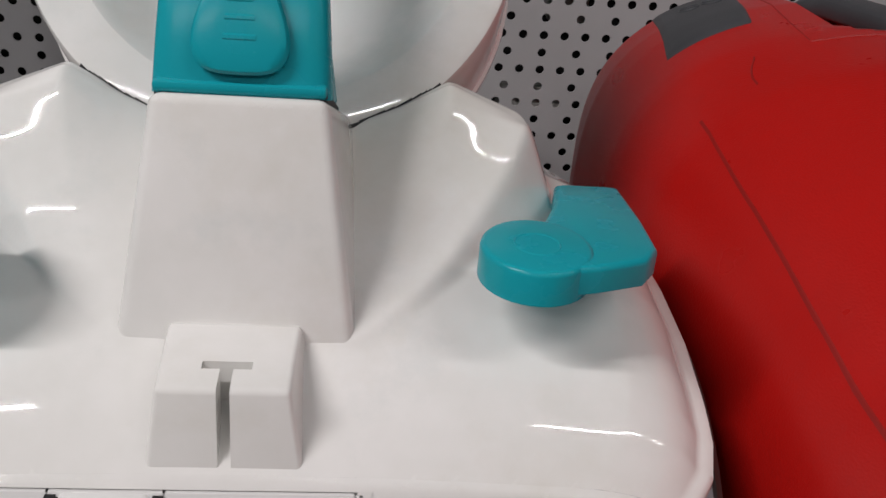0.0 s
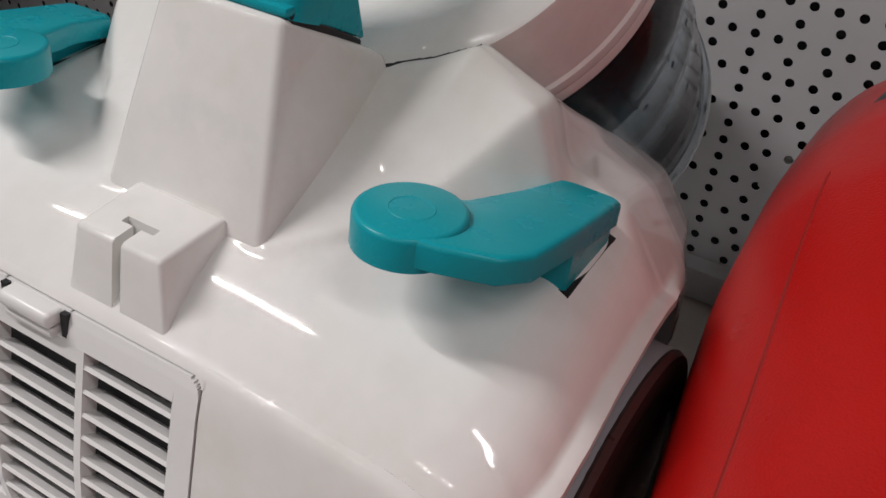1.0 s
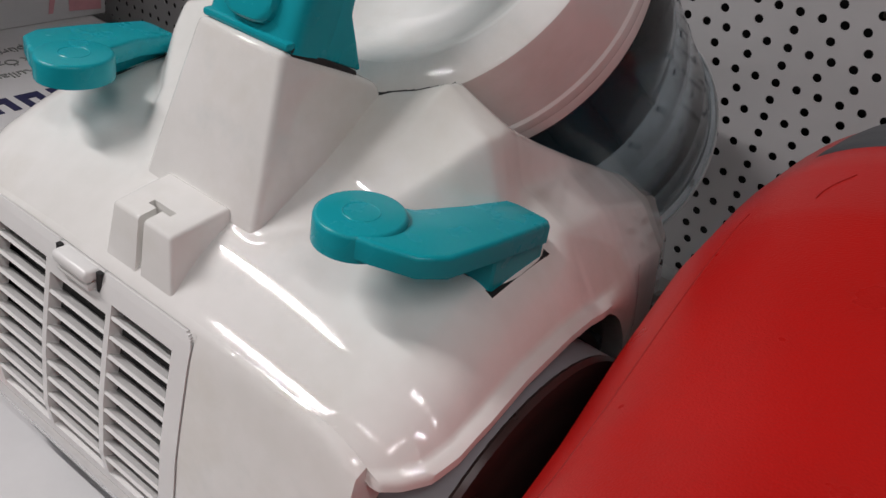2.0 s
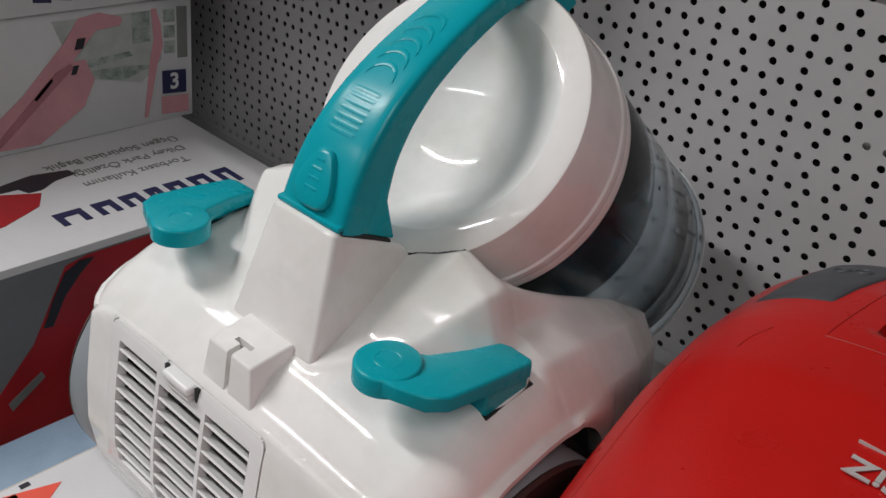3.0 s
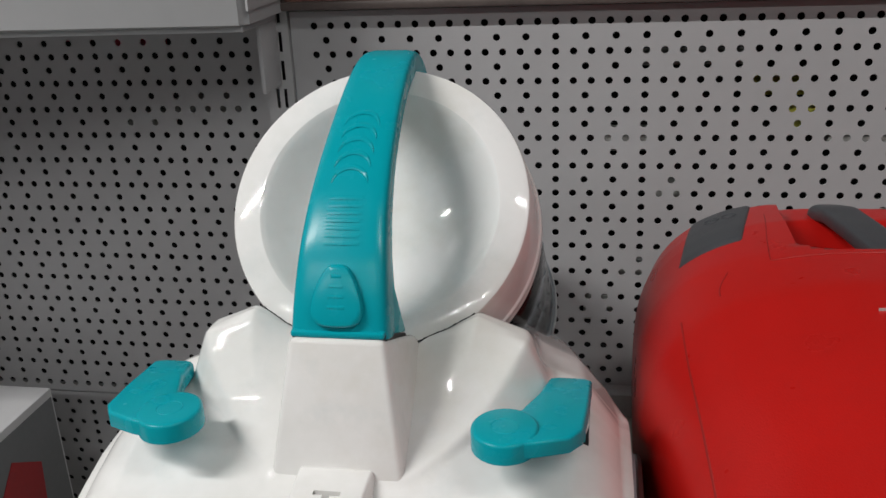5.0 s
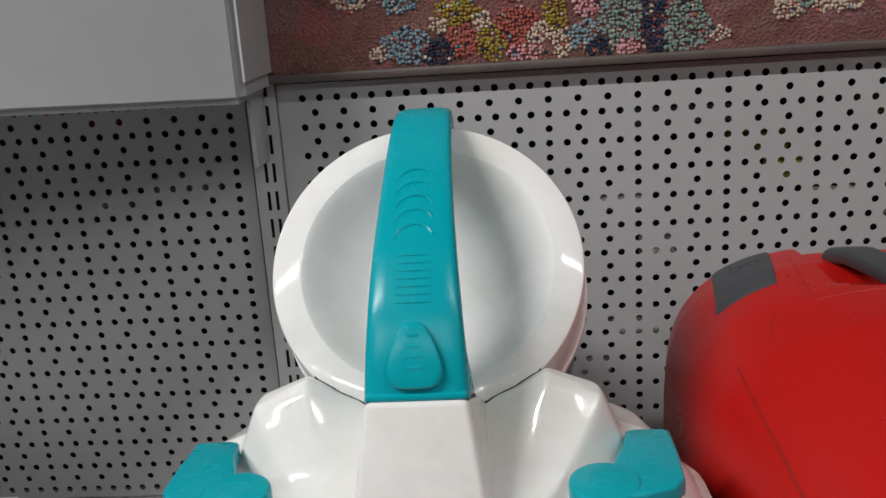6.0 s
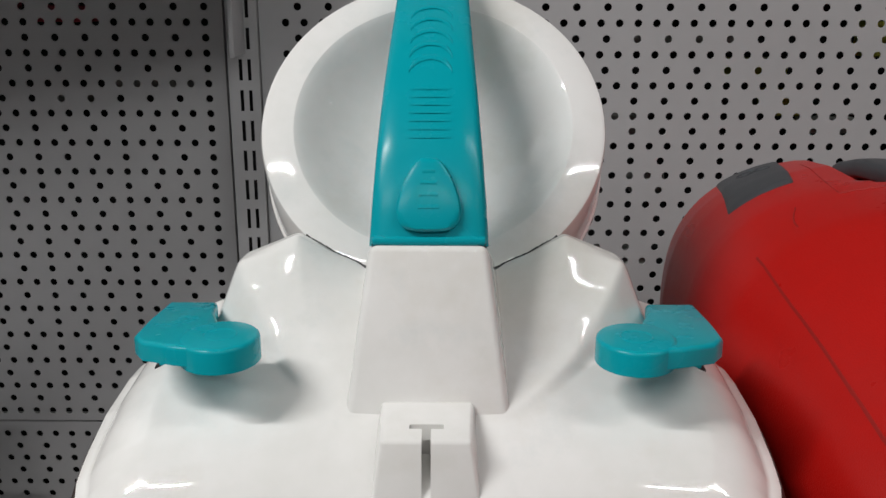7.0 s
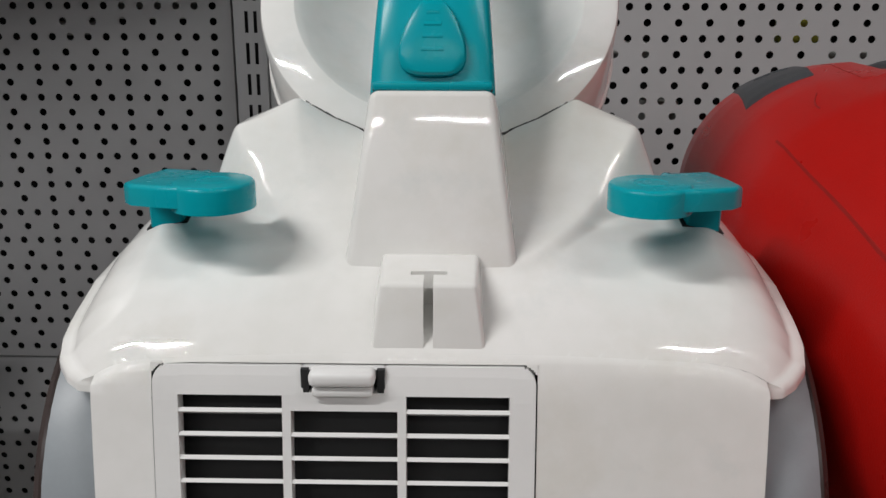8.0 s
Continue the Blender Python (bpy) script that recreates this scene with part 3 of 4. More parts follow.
# spine that carries the handle
bm = cage([(XC - 0.036, 0.2775, 0.272), (XC + 0.036, 0.2775, 0.272), (XC + 0.040, 0.372, 0.270), (XC - 0.040, 0.372, 0.270),
           (XC - 0.0245, 0.3005, 0.3525), (XC + 0.0245, 0.3005, 0.3525), (XC + 0.0300, 0.350, 0.3315), (XC - 0.0300, 0.350, 0.3315)], 0.0034, 4)
part("spine", bm, WHITE, vac)

# parking bracket with its slot
half = [(0.0018, 0.2520), (0.0224, 0.2520), (0.0270, 0.2900)]
inner = [(0.0068, 0.2662), (0.0068, 0.2632), (0.0018, 0.2632)]
outline = half + [(-a, b) for a, b in reversed(half)] + [(-a, b) for a, b in reversed(inner)] + inner
bm = prism([(XC + a, b) for a, b in outline], 0.2545, 0.2865)
for v in bm.verts:
    f = (v.co.z - 0.2545) / 0.032
    u = v.co.x - XC
    if abs(u) > 0.0115:
        v.co.x = XC + math.copysign(abs(u) + f * (float(np.interp(v.co.y, [0.252, 0.290], [0.0178, 0.0188])) - float(np.interp(v.co.y, [0.252, 0.290], [0.0224, 0.0270]))), u)
    v.co.y += f * float(np.interp(v.co.y, [0.252, 0.2635, 0.268, 0.290], [0.0030, 0.0, 0.0, -0.0075]))
    v.co.z += f * (v.co.y - 0.2570) * 0.15
bmesh.ops.remove_doubles(bm, verts=bm.verts, dist=1e-6)
bmesh.ops.recalc_face_normals(bm, faces=bm.faces)
bm.normal_update()
rim = [e for e in bm.edges if max(v.co.z for v in e.verts) > 0.28 and (all(abs(v.co.x - XC) > 0.0115 for v in e.verts) or all(v.co.y < 0.2570 and v.co.z > 0.28 for v in e.verts))]
bmesh.ops.bevel(bm, geom=rim, offset=0.0016, segments=3, profile=0.5, affect="EDGES", clamp_overlap=True)
part("parking_bracket", bm, WHITE, vac, "white parking bracket with a narrow slot", angle=60)

# exhaust grille door
DX0, DX1 = -0.1766, -0.0346
MULL = (-0.1268, -0.0840)
door_bm = bmesh.new()


def strip(bm, xa, xb, z0, z1, depth=0.006, n=None, proud=0.0006):
    """A piece of the door that follows the curve of the panel."""
    n = n or max(2, int((z1 - z0) / 0.006))
    zs = np.linspace(z0, z1, n)
    front = [[(xa, panel_y(q) - proud, q), (xb, panel_y(q) - proud, q)] for q in zs]
    back = [[(xa, panel_y(q) + depth, q), (xb, panel_y(q) + depth, q)] for q in zs]
    loop = [[f[0], f[1], b[1], b[0]] for f, b in zip(front, back)]
    grid(loop, bm, close_u=True)
    for end in (loop[0], loop[-1]):
        bm.faces.new([bm.verts.new(c) for c in end])


GR0 = 0.1565
CORNER = 0.0065
strip(door_bm, DX0, -0.1672, 0.1508, 0.2503)
strip(door_bm, -0.0442, DX1, 0.1508, 0.2503)
strip(door_bm, -0.1672, -0.1205, 0.2458, 0.2566, n=4)
strip(door_bm, -0.0905, -0.0442, 0.2458, 0.2566, n=4)
strip(door_bm, -0.1212, -0.0898, 0.2552, 0.2566, n=2)
corner_bm = [bmesh.new(), bmesh.new()]
for k in range(8):
    qa, qb = 0.2501 + 0.0065 * k / 8, 0.2501 + 0.0065 * (k + 1) / 8
    inset = CORNER - math.sqrt(max(0.0, CORNER ** 2 - ((qa + qb) / 2 - 0.2501) ** 2))
    strip(door_bm, DX0 + inset, -0.1672, qa, qb, n=2)
    strip(door_bm, -0.0442, DX1 - inset, qa, qb, n=2)
    if inset > 0.0007:
        strip(corner_bm[0], DX0 - 0.0010, DX0 + inset - 0.0009, qa + 0.0006, qb + 0.0006, n=2, proud=0)
        strip(corner_bm[1], DX1 - inset + 0.0009, DX1 + 0.0010, qa + 0.0006, qb + 0.0006, n=2, proud=0)
for bm in corner_bm:
    part("panel_corner", bm, WHITE, vac, smooth=False)
strip(door_bm, -0.1253, -0.0856, 0.2400, 0.2468, n=3)
strip(door_bm, -0.1672, -0.0442, 0.1508, GR0, n=3)
for mx in MULL:
    strip(door_bm, mx - 0.0016, mx + 0.0016, GR0, 0.2460)
door = part("exhaust_door", door_bm, WHITE_MATT, vac, "white grille door with three columns of slats", smooth=False)
# black backing paints the shade of the hollow behind the slats
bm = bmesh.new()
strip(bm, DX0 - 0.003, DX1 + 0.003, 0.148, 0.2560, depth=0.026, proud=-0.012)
part("recess_shade", bm, GAP_SHADE, door, "near-black backing, coloured as the shade in the recess behind the slats", smooth=False)


def slat_mesh(width):
    bm = bmesh.new()
    box(bm, -width / 2, width / 2, 0.0, 0.0075, -0.0008, 0.0008)
    return mesh_of("slat", bm, WHITE_MATT, False)


for xa, xb, first in ((-0.1672, MULL[0] - 0.0016, 0.2400), (MULL[0] + 0.0016, MULL[1] - 0.0016, 0.2309), (MULL[1] + 0.0016, -0.0442, 0.2400)):
    me = slat_mesh(xb - xa)
    q = first
    while q > GR0 + 0.004:
        s = new("slat", me)
        s.parent = door
        s.matrix_basis = pose((xa + xb) / 2, panel_y(q) - 0.0002, q, -30, 0, 0)
        q -= 0.0091

# latch of the door
bm = bmesh.new()
box(bm, -0.1180, -0.0935, 0.2415, 0.2520, 0.2505, 0.2565, 0.0022, 3)
box(bm, -0.1170, -0.0945, 0.2430, 0.2500, 0.2462, 0.2500, 0.0012, 2)
part("latch", bm, WHITE_MATT, door, "white latch tab with dark gaps beside it")
# black blocks paint the shade in the gaps beside the latch
for xa in (-0.1212, -0.0930):
    bm = bmesh.new()
    box(bm, xa, xa + 0.0028, 0.2462, 0.2530, 0.2465, 0.2560)
    part("latch_gap_shade", bm, GAP_SHADE, door, smooth=False)


# foot pedals
def pedal(sign):
    def X(v):
        return XC + sign * v
    arm = [(0.0845, 0.2670), (0.100, 0.2710), (0.1150, 0.2775), (0.1210, 0.2870), (0.1230, 0.3120), (0.1240, 0.3450), (0.1205, 0.3500),
           (0.1060, 0.3510), (0.1015, 0.3470), (0.0975, 0.3260), (0.0900, 0.3050), (0.0845, 0.3000)]
    bm = prism([(X(a), b) for a, b in arm], 0.3105, 0.3190, 0.002, 3)
    for v in bm.verts:
        v.co.z -= 0.0020 + 0.10 * (v.co.y - 0.2900) + 0.25 * max(0.0, v.co.y - 0.343)
    p = part("pedal", bm, TEAL, vac, "teal foot pedal with a round pad")
    disc = [(X(0.0845 + 0.0162 * math.cos(2 * math.pi * k / 36)), 0.2830 + 0.0172 * math.sin(2 * math.pi * k / 36)) for k in range(36)]
    pad = part("pedal_pad", prism(disc, 0.3085, 0.3190, 0.0018, 3), TEAL, p)
    mark = [[(X(0.0845 + r * math.cos(b)), 0.2830 + r * math.sin(b), zz) for b in np.linspace(0, 2 * math.pi, 25)] for r, zz in ((0.0062, 0.3189), (0.0066, 0.3192), (0.0070, 0.3189))]
    part("embossed_mark", grid(mark), TEAL, pad)
    bm = cage([(X(0.1075), 0.3165, 0.270), (X(0.1212), 0.3165, 0.270), (X(0.1215), 0.349, 0.270), (X(0.1075), 0.349, 0.270),
               (X(0.1075), 0.3145, 0.310), (X(0.1218), 0.3145, 0.310), (X(0.1222), 0.347, 0.302), (X(0.1075), 0.347, 0.302)], 0.001, 1)
    part("pedal_stem", bm, TEAL, p)
    # black block just above the deck, the slot's shade as colour
    bm = cage([(X(0.1055), 0.3150, 0.270), (X(0.1232), 0.3150, 0.270), (X(0.1232), 0.351, 0.270), (X(0.1055), 0.351, 0.270),
               *[(X(u), y, deck_z(u, y) + 0.0009) for u, y in ((0.1055, 0.3150), (0.1232, 0.3150), (0.1232, 0.351), (0.1055, 0.351))]])
    part("pedal_slot_shade", bm, GAP_SHADE, p, smooth=False)


pedal(1)
pedal(-1)

# unreadable print on the flank behind the wheel
for k in range(5):
    y, bm = 0.452 + 0.0105 * k, bmesh.new()
    x = XC + edge_half(y) + 0.0056
    box(bm, x - 0.002, x + 0.0006, y, y + 0.0062, 0.196, 0.210)
    part("printed_bar", bm, INK, shell, smooth=False)

# dust canister: its axis rises towards the aisle
AXIS = Vector((0, -0.784, 0.621)).normalized()
CENTRE = Vector((XC, 0.4000, 0.3890))
CAN = Matrix.Translation(CENTRE) @ AXIS.to_track_quat("Z", "Y").to_matrix().to_4x4()
bm = lathe([(0.0, -0.0275), (0.018, -0.0270), (0.036, -0.0240), (0.052, -0.0165), (0.061, -0.0080), (0.0670, -0.0026), (0.0694, -0.0006), (0.0706, 0.0),
            (0.0850, -0.0008), (0.0868, -0.0018), (0.0876, -0.0040), (0.0890, -0.030), (0.0900, -0.0440), (0.0912, -0.0455), (0.0916, -0.0500),
            (0.0908, -0.0525), (0.0912, -0.0545), (0.0908, -0.0600), (0.0890, -0.0608), (0.0850, -0.0608)], CAN, 128)
lid = part("canister_lid", bm, WHITE, vac, "glossy white lid with a round dished centre", angle=28)
bm = lathe([(0.0880, -0.0609), (0.0885, -0.0620), (0.0886, -0.1150), (0.08868, -0.1160), (0.08868, -0.1180), (0.0886, -0.1190), (0.0888, -0.1560), (0.08888, -0.1570), (0.08888, -0.1590), (0.0888, -0.1600),
            (0.0888, -0.2050), (0.08888, -0.2060), (0.08888, -0.2080), (0.0888, -0.2090), (0.0888, -0.2380), (0.0912, -0.2400), (0.0914, -0.2450), (0.0890, -0.2480), (0.0, -0.2480),
            (0.0, -0.2455), (0.0850, -0.2455), (0.0862, -0.2390), (0.0862, -0.1500), (0.0862, -0.0609), (0.0880, -0.0609)], CAN, 96)
can = part("dust_canister", bm, GLASS, vac, "smoked clear plastic dust canister")
bm = lathe([(0.0895, -0.2446), (0.0919, -0.2446), (0.0921, -0.2462), (0.0895, -0.2462)], CAN, 96)
part("canister_rim", bm, PALE_RIM, can, "pale worn edge of the canister")
bm = lathe([(0.0855, -0.0605), (0.0855, -0.0700), (0.0835, -0.0720), (0.0825, -0.1330), (0.0800, -0.1400), (0.0560, -0.1490), (0.0540, -0.1505), (0.0, -0.1505)], CAN, 64)
part("cyclone_filter", bm, CYCLONE, can, "dark teal cyclone cone inside the canister")
for k in range(20):
    bm = bmesh.new()
    box(bm, 0.0810, 0.0845, -0.0011, 0.0011, -0.1310, -0.0740, m=CAN @ pose(0, 0, 0, 0, 0, 18 * k))
    part("cyclone_rib", bm, CYCLONE, can, smooth=False)
# moulded ticks between the rings of the canister
tick = bmesh.new()
box(tick, 0.0, 0.0007, -0.0016, 0.0016, -0.0060, 0.0060)
tick = mesh_of("moulded_tick", tick, GLASS, False)
for row, h in enumerate((-0.137, -0.182, -0.226)):
    for k in range(26):
        ob = new("moulded_tick", tick)
        ob.parent = can
        ob.matrix_basis = CAN @ pose(0, 0, 0, 0, 0, 13.8 * k + 5 * row) @ pose(0.0884, 0, h, 18, 0, 0)
# dark collar where the canister sits in the body
bm = lathe([(0.0893, -0.0606), (0.0893, -0.0640), (0.0880, -0.0645)], CAN, 96)
part("seal_ring", bm, DARK, can, "thin dark seal ring")


def lid_gap_shade():
    """Black faces that paint the gap's shade where the lid dips into the body."""
    ys, us, z = body_height()
    bm = bmesh.new()
    nface, nside = 24, 60

    def spot(k, j):
        a = math.radians(-90 - 75 + 150 * k / 300)
        if j <= nface:
            r, h = 0.0765 + 0.0098 * j / nface, 0.0004
        else:
            h = -0.0005 - 0.060 * (j - nface) / nside
            r = float(np.interp(-h, [0, 0.004, 0.03, 0.044, 0.050, 0.061], [0.0880, 0.0884, 0.0898, 0.0908, 0.0922, 0.0916]))
        return CAN @ Vector((r * math.cos(a), r * math.sin(a), h))

    def over(p):
        i = np.clip((p.y - ys[0]) / (ys[-1] - ys[0]) * (len(ys) - 1), 0, len(ys) - 1)
        u = np.clip((p.x - XC) * TOP_U[-1] / edge_half(p.y), us[0], us[-1])
        j = (u - us[0]) / (us[-1] - us[0]) * (len(us) - 1)
        i0, j0 = min(int(i), len(ys) - 2), min(int(j), len(us) - 2)
        fi, fj = i - i0, j - j0
        return p.z - (z[i0, j0] * (1 - fi) * (1 - fj) + z[i0 + 1, j0] * fi * (1 - fj) + z[i0, j0 + 1] * (1 - fi) * fj + z[i0 + 1, j0 + 1] * fi * fj)

    for k in range(300):
        for j in range(nface + nside):
            c = [spot(k, j), spot(k + 1, j), spot(k + 1, j + 1), spot(k, j + 1)]
            if -0.006 < over((c[0] + c[2]) / 2) < 0.0007:
                bm.faces.new([bm.verts.new(q) for q in c])
    bmesh.ops.remove_doubles(bm, verts=bm.verts, dist=1e-5)
    return part("lid_gap_shade", bm, GAP_SHADE, lid, "black line painted as the shaded gap between lid and body", smooth=False)


def handle():
    """Arched carrying handle, wide at its foot and narrow at the top."""
    path = [(0.3040, 0.3510), (0.3100, 0.3700), (0.3205, 0.3905), (0.3380, 0.4105), (0.3600, 0.4280), (0.3850, 0.4430), (0.4120, 0.4570), (0.4380, 0.4660), (0.4590, 0.4670), (0.4780, 0.4590), (0.4920, 0.4450)]
    thick = [0.034, 0.033, 0.029, 0.024, 0.020, 0.0175, 0.0165, 0.016, 0.0155, 0.014, 0.011]
    half = [0.0255, 0.0243, 0.0228, 0.0212, 0.0196, 0.0183, 0.0173, 0.0166, 0.0161, 0.0158, 0.0155]
    s = np.linspace(0, 1, len(path))
    t = np.linspace(0, 1, 64)
    py, pz = np.interp(t, s, [p[0] for p in path]), np.interp(t, s, [p[1] for p in path])
    th, hw = np.interp(t, s, thick), np.interp(t, s, half)
    for _ in range(6):
        py[1:-1], pz[1:-1] = (py[:-2] + 2 * py[1:-1] + py[2:]) / 4, (pz[:-2] + 2 * pz[1:-1] + pz[2:]) / 4
    dy, dz = np.gradient(py), np.gradient(pz)
    rows = []
    for i in range(64):
        n = math.hypot(dy[i], dz[i])
        ny, nz = -dz[i] / n, dy[i] / n
        row = []
        for k in range(32):
            a = 2 * math.pi * (k + 0.5) / 32
            c, q = math.cos(a), math.sin(a)
            e = 0.24
            u, v = math.copysign(abs(c) ** e, c), math.copysign(abs(q) ** e, q)
            w = hw[i] * (1.0 if v > 0 else 0.93)
            d = (v - 1) * th[i] / 2 + 0.0016 * (1 - (u * u))
            row.append((XC + u * w, py[i] + ny * d, pz[i] + nz * d))
        rows.append(row)
    bm = grid(rows, close_u=True)
    for r in (rows[0], rows[-1]):
        bm.faces.new([bm.verts.new(c) for c in r])
    bmesh.ops.remove_doubles(bm, verts=bm.verts, dist=1e-5)
    h = part("handle", bm, TEAL, lid, "arched teal carrying handle", angle=40)

    def on_handle(u, f, lift):
        i = min(62, max(0, int(f * 63)))
        n = math.hypot(dy[i], dz[i])
        fr = f * 63 - i
        yy, zz = py[i] + (py[i + 1] - py[i]) * fr, pz[i] + (pz[i + 1] - pz[i]) * fr
        ny, nz = -dz[i] / n, dy[i] / n
        lift += 0.0016 * (1 - (u / hw[i]) ** 2)
        return (XC + u, yy + ny * lift, zz + nz * lift)

    # release button, a rounded teardrop
    rim = []
    for k in range(40):
        a = 2 * math.pi * k / 40
        w = 0.0168 - 0.0043 * (1 + math.sin(a))
        rim.append((w * math.copysign(abs(math.cos(a)) ** 0.60, math.cos(a)), 0.100 + 0.072 * math.sin(a)))
    rings = [[on_handle(u * k, 0.100 + (f - 0.100) * k, l) for u, f in rim] for k, l in ((1.0, -0.001), (0.99, 0.0022), (0.93, 0.0032), (0.80, 0.0036), (0.4, 0.0036), (0.02, 0.0036))]
    part("release_button", grid(rings, close_u=True), TEAL, h, "raised teardrop release button")
    for k, f in enumerate((0.078, 0.102, 0.124, 0.145)):
        w = (0.0044, 0.0040, 0.0034, 0.0026)[k]
        bar = [[on_handle(u, f + g, l) for u in np.linspace(-w, w, 7)] for g, l in ((-0.005, 0.0034), (-0.002, 0.0039), (0.002, 0.0039), (0.005, 0.0034))]
        part("button_rib", grid(bar), TEAL, h)
    # curved grip ridges
    for k in range(5):
        f0 = 0.335 + 0.034 * k
        arc = [[on_handle(0.0098 * math.sin(b), f0 + 0.040 * math.cos(b) + g, l) for b in np.linspace(-1.35, 1.35, 13)] for g, l in ((-0.006, -0.0001), (0.0, 0.0003), (0.006, -0.0001))]
        part("grip_ridge", grid(arc), TEAL, h)
    for k in range(7):
        f0 = 0.215 + 0.0155 * k
        bar = [[on_handle(u, f0 + g, l) for u in np.linspace(-0.0090, 0.0090, 7)] for g, l in ((-0.0045, -0.00012), (0.0, 0.00002), (0.0045, -0.00012))]
        part("grip_groove", grid(bar), TEAL, h)
    bm = cage([(XC - 0.0236, 0.3055, 0.3525), (XC + 0.0236, 0.3055, 0.3525), (XC + 0.0258, 0.3430, 0.3365), (XC - 0.0258, 0.3430, 0.3365),
               (XC - 0.0205, 0.3095, 0.3590), (XC + 0.0205, 0.3095, 0.3590), (XC + 0.0222, 0.3350, 0.3720), (XC - 0.0222, 0.3350, 0.3720)], 0.0015, 2)
    part("handle_foot", bm, TEAL, h)
    bm = bmesh.new()
    box(bm, XC - 0.0240, XC + 0.0240, 0.3022, 0.3075, 0.3515, 0.3548, 0.0012, 2)
    part("foot_lip", bm, TEAL, h)
    # solid black block in place of the shade under the foot
    bm = cage([(XC - 0.0240, 0.3040, 0.3440), (XC + 0.0240, 0.3040, 0.3440), (XC + 0.0262, 0.3400, 0.3260), (XC - 0.0262, 0.3400, 0.3260),
               (XC - 0.0240, 0.3055, 0.3535), (XC + 0.0240, 0.3055, 0.3535), (XC + 0.0262, 0.3400, 0.3375), (XC - 0.0262, 0.3400, 0.3375)], 0.0006, 1)
    part("handle_gap_shade", bm, GAP_SHADE, h, "black block painted as the shaded gap under the handle foot", smooth=False)


lid_gap_shade()
handle()


# ---- red canister vacuum cleaner ----
RX, RZ, RW, RH = 0.235, 0.230, 0.160, 0.1205


def red_scale(y):
    w = float(np.interp(y, [0.10, 0.16, 0.25, 0.30, 0.35, 0.40, 0.46, 0.52, 0.56, 0.585, 0.60], [0.72, 0.80, 0.86, 0.895, 0.945, 0.985, 1.0, 0.995, 0.945, 0.83, 0.55]))
    h = float(np.interp(y, [0.10, 0.16, 0.25, 0.33, 0.40, 0.50, 0.55, 0.585, 0.60], [0.58, 0.72, 0.84, 0.935, 0.99, 1.0, 0.955, 0.80, 0.55]))
    return w, h


def red_round(y):
    return float(np.interp(y, [0.27, 0.45], [2.15, 3.15]))


def red_top(x, y):
    w, h = red_scale(y)
    d = min(0.999, abs(x - RX) / (RW * w))
    e = red_round(y)
    return RZ + RH * h * (1 - d ** e) ** (1 / e)


